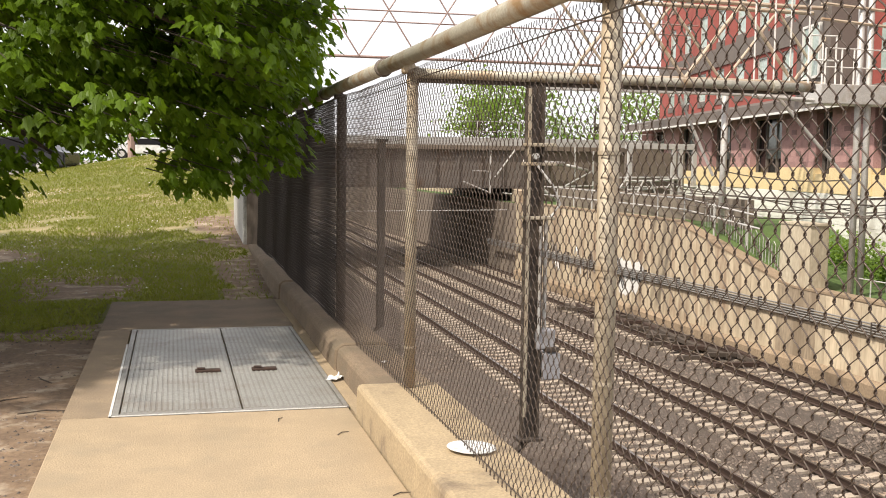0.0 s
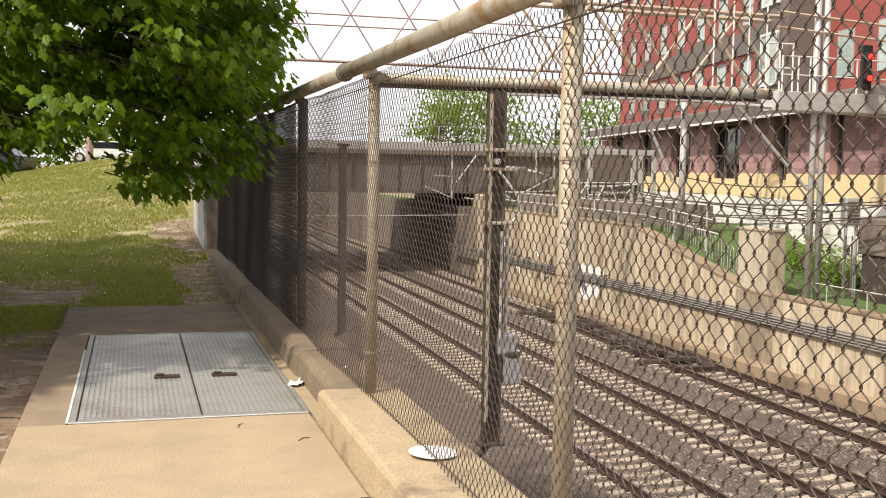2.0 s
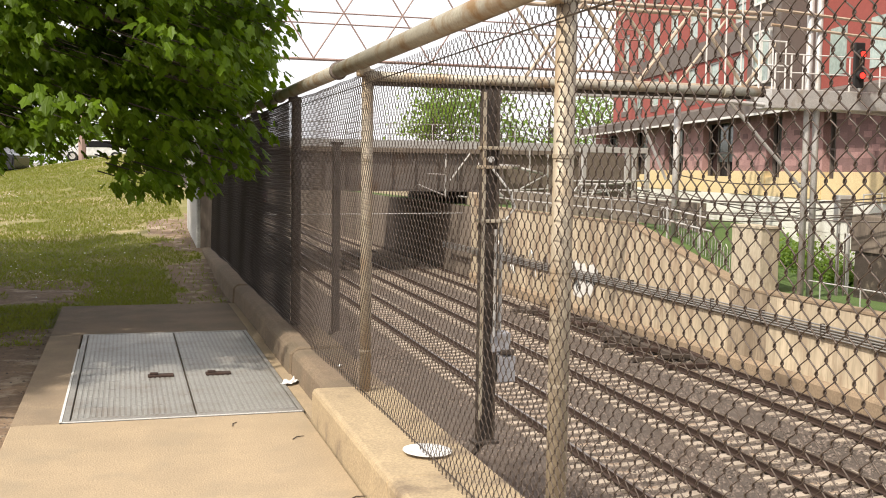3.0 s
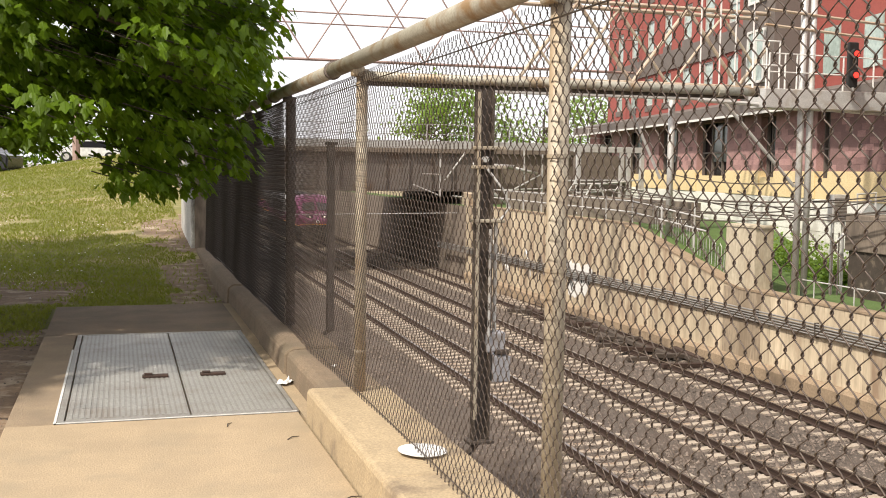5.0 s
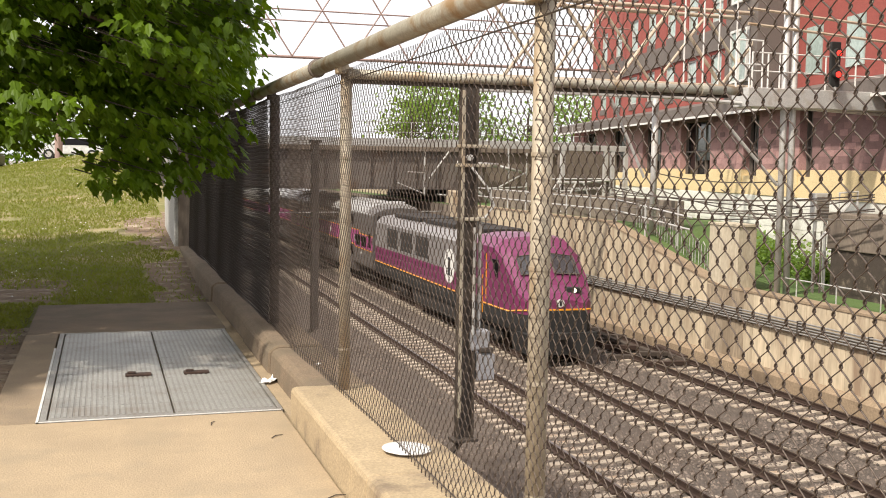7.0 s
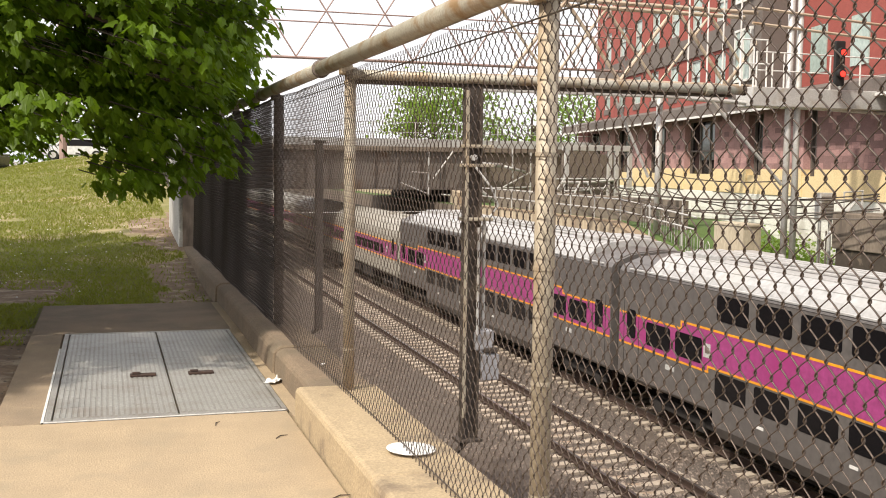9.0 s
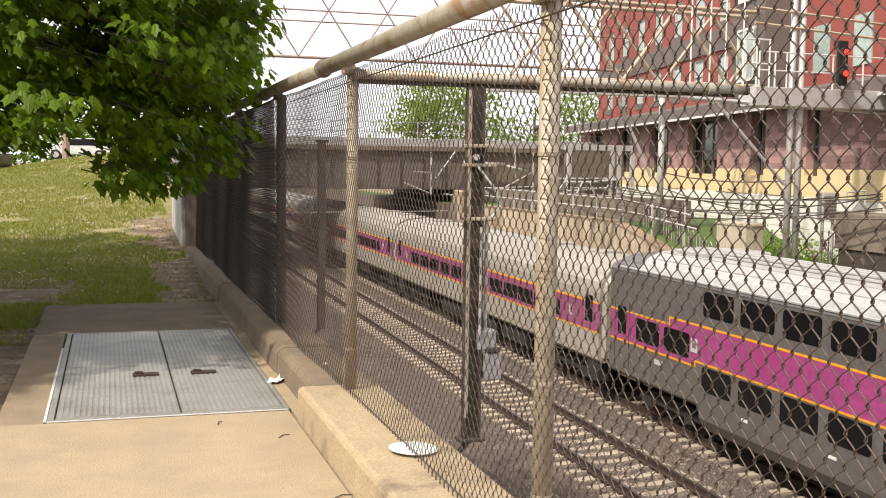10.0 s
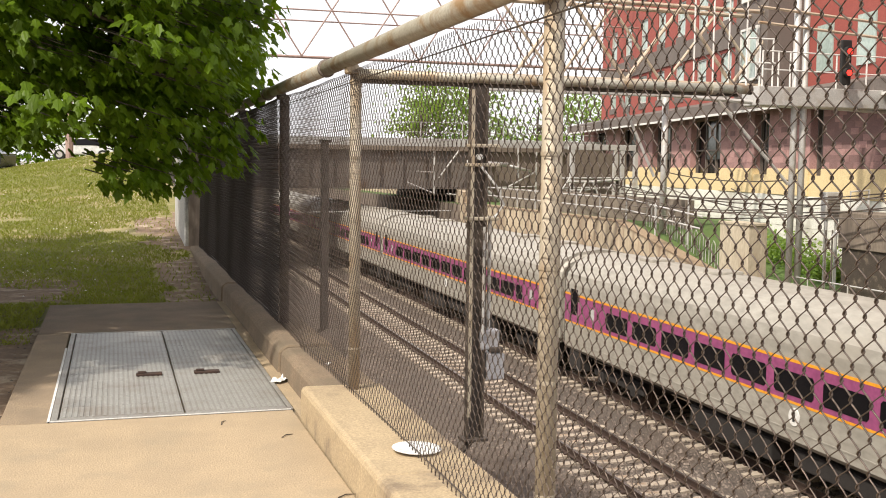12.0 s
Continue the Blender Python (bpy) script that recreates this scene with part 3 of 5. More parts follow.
# ---- tracks ----
def build_tracks():
    prof = [(-0.07, -0.172), (0.07, -0.172), (0.07, -0.160), (0.012, -0.140), (0.012, -0.045), (0.036, -0.034), (0.036, 0.0), (-0.036, 0.0), (-0.036, -0.034), (-0.012, -0.045), (-0.012, -0.140), (-0.07, -0.160)]
    sl = bmesh.new()
    prism([(-1.28, -0.32), (1.28, -0.32), (1.28, -0.20), (0.9, -0.178), (0.55, -0.178), (0.3, -0.215), (-0.3, -0.215), (-0.55, -0.178), (-0.9, -0.178), (-1.28, -0.20)], 1, -0.125, 0.125, sl)
    sleeper0 = None
    for n, x0 in enumerate(TRACKS):
        t = thing("railway_track", "railway track with brown rails on pale concrete sleepers", "track", pose(x0, 0, RAIL_Z, 0, 0, -math.degrees(math.atan(SLOPE))), "railway tracks", "structure")
        for s in (-1, 1):
            bm = prism(prof, 1, -10, 330)
            bmesh.ops.translate(bm, verts=bm.verts, vec=(s * 0.7525, 0, 0))
            r = part("rail", bm, [RUSTRAIL, RAILTOP], t)
            for p in r.data.polygons:
                if p.normal.z > 0.9 and p.center.z > -0.005:
                    p.material_index = 1
            part("rail_fixings", fixings(s), RUSTRAIL, t, kind="stuff")
        y = 9.0
        while y < 110:
            if sleeper0 is None:
                sleeper0 = part("sleeper", sl, SLEEPER, t)
                sleeper0.matrix_basis = pose(0, y, 0)
            else:
                again("sleeper", sleeper0, t, pose(0.01 * math.sin(7 * y), y, 0.006 * math.sin(13 * y), 0, 0, 0.6 * math.sin(3 * y)))
            y += 0.61
        bm = bmesh.new()
        while y < 200:
            box(bm, (-1.28, y, -0.32), (1.28, y + 0.25, -0.19))
            y += 0.61
        part("far_sleepers", bm, SLEEPER, t, kind="stuff")


def fixings(s):
    bm = bmesh.new()
    y = 9.0
    while y < 70:
        for d in (-0.1, 0.1):
            box(bm, (s * 0.7525 + d - 0.04, y - 0.05, -0.18), (s * 0.7525 + d + 0.04, y + 0.05, -0.135))
        y += 0.61
    return bm


build_tracks()


def build_stones():
    """Loose ballast between and beside the sleepers."""
    rnd = random.Random(11)
    verts, faces = [], []
    for k in range(52000):
        y = 11 + 50 * rnd.random() ** 1.6
        x = 6.0 + 13.4 * rnd.random()
        s = 0.022 + 0.035 * rnd.random()
        zb = RAIL_Z - 0.245 + 0.02 * rnd.random()
        near = min(abs(x - t - SLOPE * y) for t in TRACKS)
        zb += 0.005 if near < 1.3 else (0.05 * noise.noise((x * 0.4, y * 0.3, 0)) - 0.01)
        if any(abs(abs(x - t - SLOPE * y) - 0.7525) < 0.09 for t in TRACKS):
            continue
        b = len(verts)
        for dx, dy, dz in ((1, 0.2, 0), (-0.3, 1, 0.1), (-0.9, -0.4, 0), (0.3, -0.9, 0.1), (0.1, 0.1, 0.9)):
            verts.append((x + s * dx * (0.7 + 0.6 * rnd.random()), y + s * dy * (0.7 + 0.6 * rnd.random()), zb + s * dz))
        faces += [(b, b + 1, b + 4), (b + 1, b + 2, b + 4), (b + 2, b + 3, b + 4), (b + 3, b, b + 4)]
    me = bpy.data.meshes.new("ballast_stones")
    me.from_pydata(verts, [], faces)
    me.materials.append(STONE)
    tagged(new("ballast_stones", me), "brown-grey crushed stone ballast round the sleepers", "ballast", kind="stuff")
    # heap of old timber and scrap between the second and third track
    for k in range(30):
        y = 31.5 + 15 * k / 30 + rnd.random()
        bm = cube((-0.11, -0.7 - 0.6 * rnd.random(), 0), (0.11, 0.8, 0.15), 0.012)
        ob = part("timber_baulk", bm, BARK if k % 3 else RUST)
        a = 8 * rnd.random() - 4 if k % 2 else 78 + 22 * rnd.random()
        ob.matrix_basis = pose(17.35 + 1.6 * rnd.random() + 0.012 * y, y, RAIL_Z - 0.19 + 0.05 * (k % 4), 4 * rnd.random(), 0, a)
        tagged(ob, "dark old timber baulk lying across the far track", "timber", "scrap on the far track")


build_stones()


# ---- road bridge over the railway ----
def build_bridge():
    b = thing("road_bridge", "dark steel road bridge over the railway with railing", "bridge", kind="structure")
    part("girder", cube((1.6, 66.0, 0.22), (22.98, 66.5, 2.55), 0.03), GIRDER, b)
    part("bottom_flange", cube((1.6, 65.85, 0.12), (22.98, 66.65, 0.22)), GIRDER, b)
    x = 2.6
    while x < 24:
        part("stiffener", cube((x, 65.86, 0.22), (x + 0.06, 66.0, 2.55)), GIRDER, b)
        x += 1.5
    part("deck", cube((1.6, 65.7, 2.55), (45.0, 82.0, 2.85), 0.03), DARKC, b)
    part("soffit", cube((1.6, 66.7, 0.6), (21.48, 82.0, 0.75)), DECKSHADE, b)
    part("parapet", cube((1.6, 65.75, 2.852), (45.0, 65.95, 3.35), 0.02), PALEC, b, "pale grey parapet")
    x = 2.0
    while x < 45:
        part("railing_post", bar([(x, 65.85, 3.3), (x, 65.85, 4.4)], 0.035, 6), STEEL, b)
        x += 2.8
    for z in (3.75, 4.38):
        part("railing", bar([(1.8, 65.85, z), (45, 65.85, z)], 0.025, 6), STEEL, b)
    # abutment takes the dark tone painted for the deck's shadow
    part("abutment_east", cube((21.5, 66.7, RAIL_Z - 0.3), (45.0, 82.0, 2.54), 0.03), DECKSHADE, b, "under-deck shaded concrete abutment")
    part("abutment_wing", prism([(19.75, 60.0), (20.3, 60.0), (23.0, 66.6), (21.4, 66.6)], 2, RAIL_Z - 0.3, 0.1), WALLC, b)
    part("bank_wall", cube((23.0, 66.0, RAIL_Z - 0.3), (45.0, 66.7, 2.54), 0.03), DARKC, b)
    part("abutment_west", cube((1.5, 67, RAIL_Z - 0.3), (3.4, 82, 0.58), 0.03), DARKC, b)
    # service pipes and brackets hung before the girder
    for p, q, r in (((21.74, 1.85), (24.58, 1.74), 0.15), ((24.73, 1.67), (26.20, 1.35), 0.09), ((22.49, 0.62), (24.35, -0.87), 0.11), ((20.44, -0.16), (21.85, -0.30), 0.05)):
        part("service_pipe", bar([(p[0], 65.4, p[1]), (q[0], 65.4, q[1])], r, 8), STEEL, b, "pale service pipe", smooth=True)
    for p, q in (((19.6, 2.55), (19.6, -0.23)), ((25.3, 2.85), (25.34, 0.9)), ((23.1, 2.6), (23.1, -0.6)), ((26.6, 2.6), (26.6, -0.4))):
        part("hanger", bar([(p[0], 65.45, p[1]), (q[0], 65.45, q[1])], 0.06, 6), STEEL, b)
    for p, q in (((21.23, 2.63), (19.89, 0.85)), ((17.73, 0.58), (19.61, -0.16)), ((20.83, -0.92), (21.85, -0.22)), ((18.39, 1.26), (19.55, 1.20)), ((24.6, 0.3), (26.5, 1.3)), ((22.2, 0.2), (26.6, 0.35))):
        part("brace", bar([(p[0], 65.38, p[1]), (q[0], 65.38, q[1])], 0.05, 6), STEEL, b)
    part("messenger_wire", bar([(3.0, 64.0, -1.35), (17.2, 64.0, -1.22), (26.3, 64.0, -1.11)], 0.03, 5), STEEL, b)


build_bridge()
# cutting continues beyond the bridge
for nm, x0, x1, top in (("cutting_wall_east", 20.3, 21.0, 0.9), ("cutting_wall_west", 1.0, 1.9, 0.5)):
    tagged(part(nm, cube((x0 + 1.6 * (x0 > 9), 82.1, RAIL_Z - 0.3), (x1 + 8, 300, top), 0.02), WALLC), "tan concrete cutting wall beyond the bridge", "wall", kind="structure")


# ---- apartment building ----
def build_house():
    h = thing("apartment_building", "red-brick apartment building on a brown-brick ground floor", "building", pose(27.65, 46.0, 0, 0, 0, -101))
    W0, W1 = -25.5, 34.0
    part("base_wall", cube((W0, 0.0, -3.0), (W1, 12, 0.62), 0.02), BASEW, h, "pale rendered base wall")
    for i in range(7):
        z = -2.2 + 0.40 * i
        part("siding_board", cube((W0, -0.025, z), (W1, 0.0, z + 0.375)), BASEW, h)
    wins = [(-21.0, 1.7), (-14.0, 1.7), (-7.3, 1.7), (-0.45, 2.1), (6.4, 0.8), (11.6, 0.55), (21.1, 1.2)]
    # brick ground floor between the window openings
    edges = [W0] + [e for w, q in wins for e in (w - q, w + q)] + [W1]
    for a, b in zip(edges[0::2], edges[1::2]):
        part("cream_band", cube((a, -0.06, 0.62), (b, 0.4, 1.68), 0.015), CREAM, h, "cream stone band")
        part("ground_floor_wall", cube((a, 0.0, 1.68), (b, 0.4, 4.5)), BROWNBRICK, h, "purple-brown brick")
    rnd = random.Random(3)
    brick, count = None, 0
    for a, b in zip(edges[0::2], edges[1::2]):
        if b < -7 or a > 18:
            continue
        b = min(b, 17.0)
        for r in range(10):
            z = 1.70 + r * 0.24
            x = a + (0.30 if r % 2 else 0.0)
            while x + 0.57 < b:
                if rnd.random() < 0.55 and count < 290:
                    count += 1
                    if brick is None:
                        brick = part("brick", cube((0, -0.012, 0), (0.57, 0.0, 0.222)), BROWNBRICK, h)
                        brick.matrix_basis = pose(x, 0.006 * rnd.random(), z)
                    else:
                        again("brick", brick, h, pose(x, 0.006 * rnd.random(), z))
                x += 0.6
    for w, q in wins:
        part("sill_wall", cube((w - q, 0.0, 0.62), (w + q, 0.4, 1.42)), CREAM, h)
        part("reveal", cube((w - q, 0.405, 1.42), (w - q + 0.05, 0.9, 4.0)), BROWNBRICK, h)
        win = part("window", cube((w - q, 0.42, 1.42), (w + q, 0.50, 4.0)), GLASS, h, "dark recessed ground-floor window")
        part("pane", cube((w - 0.3 * q, 0.36, 2.1), (w + 0.85 * q, 0.415, 3.8)), DIMPANE, win)
        bm = bmesh.new()
        for lo, hi in (((w - q, 0.30, 1.42), (w - q + 0.08, 0.42, 4.0)), ((w + q - 0.08, 0.30, 1.42), (w + q, 0.42, 4.0)), ((w - 0.35 * q, 0.30, 1.42), (w - 0.35 * q + 0.08, 0.42, 4.0)), ((w + 0.3 * q, 0.30, 1.42), (w + 0.3 * q + 0.06, 0.42, 4.0)), ((w - q + 0.08, 0.30, 2.5), (w + q - 0.08, 0.42, 2.58))):
            box(bm, lo, hi)
        part("frame", bm, GREYBAND, win)
        part("lintel", cube((w - q, 0.0, 4.0), (w + q, 0.4, 4.5)), BROWNBRICK, h)
    part("canopy", prism([(-0.9, 4.05), (-0.9, 4.58), (0.6, 4.95), (0.6, 4.3)], 0, W0 - 1.5, W1), GREYBAND, h, "taupe sloping canopy")
    part("canopy_edge", cube((W0 - 1.6, -0.98, 4.02), (W1, -0.90, 4.12)), WHITE, h, "white gutter edge")
    # storeys of red brick, with openings
    cols = [-20.0, -16.6, -13.2, -9.8, -6.4, -3.0, 0.4, 3.8]
    rows = [(5.55, 7.2), (8.75, 10.6), (12.0, 13.8), (15.2, 17.0)]
    L0, L1 = -23.0, 5.4
    zs = [4.4] + [v for r in rows for v in r] + [19.5]
    for a, b in zip(zs[0::2], zs[1::2]):
        part("wall_band", cube((L0, 0.6, a), (L1, 1.0, b)), REDBRICK, h)
    xs = [L0] + [v for c in cols for v in (c - 0.72, c + 0.72)] + [L1]
    for z0, z1 in rows:
        for a, b in zip(xs[0::2], xs[1::2]):
            part("wall_pier", cube((a, 0.6, z0), (b, 1.0, z1)), REDBRICK, h)
        for c in cols:
            w = part("window", cube((c - 0.72, 0.72, z0), (c + 0.72, 0.78, z1)), PANE, h, "pale green-tinted window")
            bm = bmesh.new()
            for lo, hi in (((c - 0.72, 0.66, z0), (c - 0.62, 0.72, z1)), ((c + 0.62, 0.66, z0), (c + 0.72, 0.72, z1)), ((c - 0.62, 0.66, z1 - 0.08), (c + 0.62, 0.72, z1)), ((c - 0.62, 0.66, z0), (c + 0.62, 0.72, z0 + 0.08)), ((c - 0.62, 0.66, (z0 + z1) / 2 - 0.04), (c + 0.62, 0.72, (z0 + z1) / 2 + 0.04))):
                box(bm, lo, hi)
            part("frame", bm, STEEL, w)
            part("dark_infill", cube((c - 0.72, 0.56, z0 - 0.35), (c + 0.72, 0.62, z0)), GREYBAND, h)
    for z in (7.35, 14.0):
        part("floor_band", cube((L0 - 0.05, 0.52, z), (L1, 0.62, z + 1.05)), GREYBAND, h, "taupe cladding band")
    part("inner_wall", cube((L0, 1.0, 4.4), (W1, 12, 19.5)), REDBRICK, h)
    part("roof", cube((L0 - 0.3, 0.3, 19.5), (W1, 12.3, 19.9), 0.03), GREYBAND, h)
    part("corner_pier", cube((L0 - 2.2, 2.2, 4.4), (L0, 10, 19.5)), REDBRICK, h)
    # bays with balconies towards the near end
    for k, x in enumerate((5.4, 24.0)):
        part("bay", cube((x, -0.9, 4.6), (x + 3.4, 1.0, 19.5), 0.02), GREYBAND, h, "taupe clad bay")
        part("recess_wall", cube((x + 3.4, 0.6, 4.4), (min(x + 18.6, W1), 1.0, 19.5)), REDBRICK, h)
        for z in (5.4, 8.7, 12.0, 15.2):
            for c in (x + 1.7,):
                w = part("window", cube((c - 0.8, -0.94, z), (c + 0.8, -0.905, z + 2.0)), PANE, h, "pale window with white frame")
                bm = bmesh.new()
                for lo, hi in (((c - 0.9, -1.0, z - 0.1), (c - 0.8, -0.9, z + 2.1)), ((c + 0.8, -1.0, z - 0.1), (c + 0.9, -0.9, z + 2.1)), ((c - 0.8, -1.0, z + 2.0), (c + 0.8, -0.9, z + 2.1)), ((c - 0.8, -1.0, z - 0.1), (c + 0.8, -0.9, z)), ((c - 0.04, -1.0, z), (c + 0.04, -0.94, z + 2.0))):
                    box(bm, lo, hi)
                part("frame", bm, WHITE, w)
            for c in (x + 5.4, x + 8.6):
                part("window", cube((c - 0.65, 0.55, z), (c + 0.65, 0.60, z + 1.8)), PANE, h)


build_house()


# ---- signal bridge and catenary steelwork ----
def build_gantry():
    g = thing("signal_bridge", "cream and grey lattice signal bridge on white poles", "gantry")
    y, z0, z1 = 38.0, 5.02, 7.98
    for yy in (y, y + 1.3):
        part("top_chord", bar([(13.0, yy, z1 + 0.05), (34, yy, z1 - 0.05)], 0.085, 8), CREAMSTEEL, g)
        part("bottom_chord", bar([(13.0, yy, z0 + 0.0), (34, yy, z0 - 0.02)], 0.085, 8), CREAMSTEEL, g)
    x, k = 14.4, 0
    while x < 33:
        a, b = (z1, z0) if k % 2 else (z0, z1)
        part("diagonal", bar([(x, y, a), (x + 2.35, y, b)], 0.075, 8), CREAMSTEEL, g)
        part("diagonal", bar([(x, y + 1.3, b), (x + 2.35, y + 1.3, a)], 0.06, 8), CREAMSTEEL, g)
        x, k = x + 2.35, k + 1
    for x in (21.85, 22.7, 23.4, 24.2):
        part("ladder_rail", bar([(x, y - 0.4, z0), (x, y - 0.4, z1 + 0.4)], 0.035, 6), WHITE, g)
    part("walkway_beam", cube((13.3, y - 0.55, 4.40), (23.4, y - 0.3, 4.68), 0.02), STEEL, g, "pale grey walkway beam")
    part("pole", bar([(20.88, y, right_z(20.9, 38) - 0.1), (20.88, y, 4.9)], 0.13, 10), STEEL, g, smooth=True)
    part("knee_brace", bar([(18.9, y, 4.4), (20.45, y, 1.3)], 0.06, 8), STEEL, g)
    # nearer platform with the signal
    p = thing("signal_platform", "grey signal platform with railings on twin white poles", "platform")
    part("beam", cube((20.2, 30.6, 3.72), (28.5, 31.6, 4.36), 0.03), STEEL, p, "pale grey box beam")
    part("lower_beam", bar([(18.0, 31.0, 3.92), (28.5, 31.0, 3.55)], 0.07, 8), STEEL, p)
    for x in (21.86, 22.22):
        part("pole", bar([(x, 31.0, -2.8), (x, 31.0, 9.5)], 0.11, 10), STEEL, p, smooth=True)
    part("knee_brace", bar([(18.95, 31.0, 3.86), (21.7, 31.0, 1.15)], 0.06, 8), STEEL, p)
    for z, dz in ((6.95, -0.5), (6.45, -0.5)):
        part("handrail", bar([(20.3, 30.9, z), (28.5, 30.9, z + dz)], 0.05, 6), CREAMSTEEL, p)
    for x in (20.35, 20.95, 21.4, 23.2, 24.4, 25.6):
        part("rail_post", bar([(x, 30.65, 4.3), (x, 30.65, 5.5)], 0.03, 6), WHITE, p)
    for z in (4.9, 5.5):
        part("guard_rail", bar([(20.35, 30.65, z), (28.5, 30.65, z - 0.05)], 0.025, 6), WHITE, p)
    # cage side
    for x in (20.3, 20.8, 21.3):
        part("cage_post", bar([(x, 31.5, 4.3), (x, 31.5, 6.0)], 0.03, 6), WHITE, p)
    for z in (5.2, 6.0):
        part("cage_rail", bar([(20.3, 31.5, z), (21.4, 31.5, z)], 0.03, 6), WHITE, p)
    s = thing("railway_signal", "black railway signal head showing two red lights", "signal")
    part("backplate", cube((23.12, 30.3, 4.45), (23.52, 30.42, 5.95), 0.04), BLACK, s)
    part("bracket", bar([(23.35, 30.36, 4.30), (23.35, 30.36, 4.46)], 0.06, 8), STEEL, s)
    for z in (4.85, 5.55):
        part("hood", disc((23.32, 30.22, z + 0.02), 0.15, 1, 0.14), BLACK, s)
        part("lens", disc((23.32, 30.14, z), 0.095, 1, 0.03), REDLAMP, s, "lit red lens")
    near = Matrix.Translation(EYE) @ Matrix.Scale(0.93, 4) @ Matrix.Translation(-EYE)
    for o in (*p.children, *s.children):
        o.data.transform(near)


build_gantry()


def build_far_portal():
    g = thing("catenary_portal", "thin lattice catenary portal beyond the fence", "portal")
    for yy, dz in ((60.0, 0.0), (61.2, 0.15)):
        part("chord", bar([(-2, yy, 10.2 - dz * 3), (36, yy, 10.2 - dz * 3)], 0.045, 6), PINKSTEEL, g)
        x, k = -0.05 + 2 * dz, 0
        while x < 36 and dz == 0.0:
            part("lattice_bar", bar([(x, yy, 7.65), (x + 3.4, yy, 12.85)], 0.045, 6), PINKSTEEL, g)
            part("lattice_bar", bar([(x + 3.4, yy, 7.65), (x, yy, 12.85)], 0.045, 6), PINKSTEEL, g)
            x += 3.4
    for z in (7.65, 12.85):
        part("chord", bar([(-2, 60.6, z), (36, 60.6, z)], 0.09, 6), PINKSTEEL, g)
    for x in (-2.2, 36.2):
        part("leg", bar([(x, 60.6, -2.0), (x, 60.6, 12.8)], 0.2, 8), PINKSTEEL, g)


build_far_portal()


def build_bank_things():
    # rails and pipes above the far wall, by the bridge
    f = thing("pipe_railing", "pale steel pipe railing above the retaining wall", "railing")
    for z in (0.0, 0.45):
        part("rail", bar([(20.3, 34, z - 0.55), (20.3, 40, z - 0.1), (20.3, 60, z)], 0.035, 6), STEEL, f)
    y = 35.0
    while y < 60:
        part("post", bar([(20.3, y, -1.2), (20.3, y, 0.5)], 0.035, 6), STEEL, f)
        y += 2.5
    t = thing("service_platform", "pale steel service platform beside the bridge", "platform")
    part("roof_beam", cube((23.0, 52.0, 2.55), (26.9, 52.3, 2.85), 0.02), STEEL, t)
    for x in (23.1, 25.6, 26.0, 26.8):
        part("column", cube((x, 52.0, -0.9), (x + 0.22, 52.22, 2.55), 0.01), STEEL, t)
    part("back_panel", cube((23.4, 53.0, -0.9), (26.8, 53.2, 2.4)), DARKC, t)
    for z in (0.0, 0.55, 1.05):
        part("rail", bar([(22.0, 51.5, z), (26.8, 51.5, z + 0.05)], 0.05, 6), STEEL, t)
    for x, d in ((21.6, 1.2), (22.6, -0.9), (24.4, 1.0)):
        part("strut", bar([(x, 51.4, -0.6), (x + d, 51.4, 1.1)], 0.04, 6), STEEL, t)
    for x0, y0, x1, y1, z0, z1, m, nm, lb in ((22.2, 38.5, 22.6, 60, -0.9, 0.35, DARKC, "garden_wall", "dark stained concrete wall behind the railing"),):
        tagged(part(nm, cube((x0, y0, z0), (x1, y1, z1), 0.02), m), lb, "wall", kind="structure")
    # mesh fence on the slope: hoops
    hf = thing("hoop_fence", "pale green hoop-topped fence on the grass slope", "fence")
    for i in range(16):
        y = 32.8 + 0.42 * i
        z = right_z(20.9, y)
        part("hoop", bar([(20.9, y, z - 0.1), (20.9, y, z + 0.85), (20.9, y + 0.12, z + 0.98), (20.9, y + 0.24, z + 0.85), (20.9, y + 0.24, z - 0.1)], 0.016, 5), STEEL, hf)
    # low railing, hooded dark void and bushes on the lawn
    r = thing("lawn_railing", "thin pale railing along the lawn edge", "railing")
    part("rail", bar([(20.6, 12, -1.75), (20.6, 29.3, -1.75)], 0.022, 6), STEEL, r)
    y = 13.0
    while y < 29:
        part("post", bar([(20.6, y, -2.4), (20.6, y, -1.74)], 0.022, 6), STEEL, r)
        y += 1.9
    k = thing("utility_cabinet", "grey concrete hood over a dark void on the lawn", "enclosure")
    # solid dark box stands in for the shaded void below the hood
    part("body", cube((22.30, 24.9, -2.45), (23.60, 28.85, -0.85), 0.04), DARKPOST, k)
    part("hood", cube((22.22, 24.8, -0.85), (23.68, 28.95, 0.30), 0.03), DARKC, k, "weathered grey-brown hood")
    part("rail", bar([(22.6, 28.9, 0.28), (22.6, 28.9, 0.95), (23.3, 28.9, 1.0), (23.3, 28.9, 0.28)], 0.04, 6), STEEL, k, "pale bent pipe rail")
    part("diagonal_pipe", bar([(22.0, 28.98, -0.55), (23.2, 29.0, 0.75)], 0.045, 6), STEEL, k, "pale diagonal pipe")
    for x in (21.95, 22.2):
        part("post", bar([(x, 29.2, -2.5), (x, 29.2, -0.3)], 0.03, 6), DULL, k)
    ac = thing("cooling_unit", "pale louvred cooling unit on a steel stand", "unit")
    part("casing", cube((22.12, 29.45, 0.02), (22.66, 29.75, 0.92), 0.02), STEEL, ac)
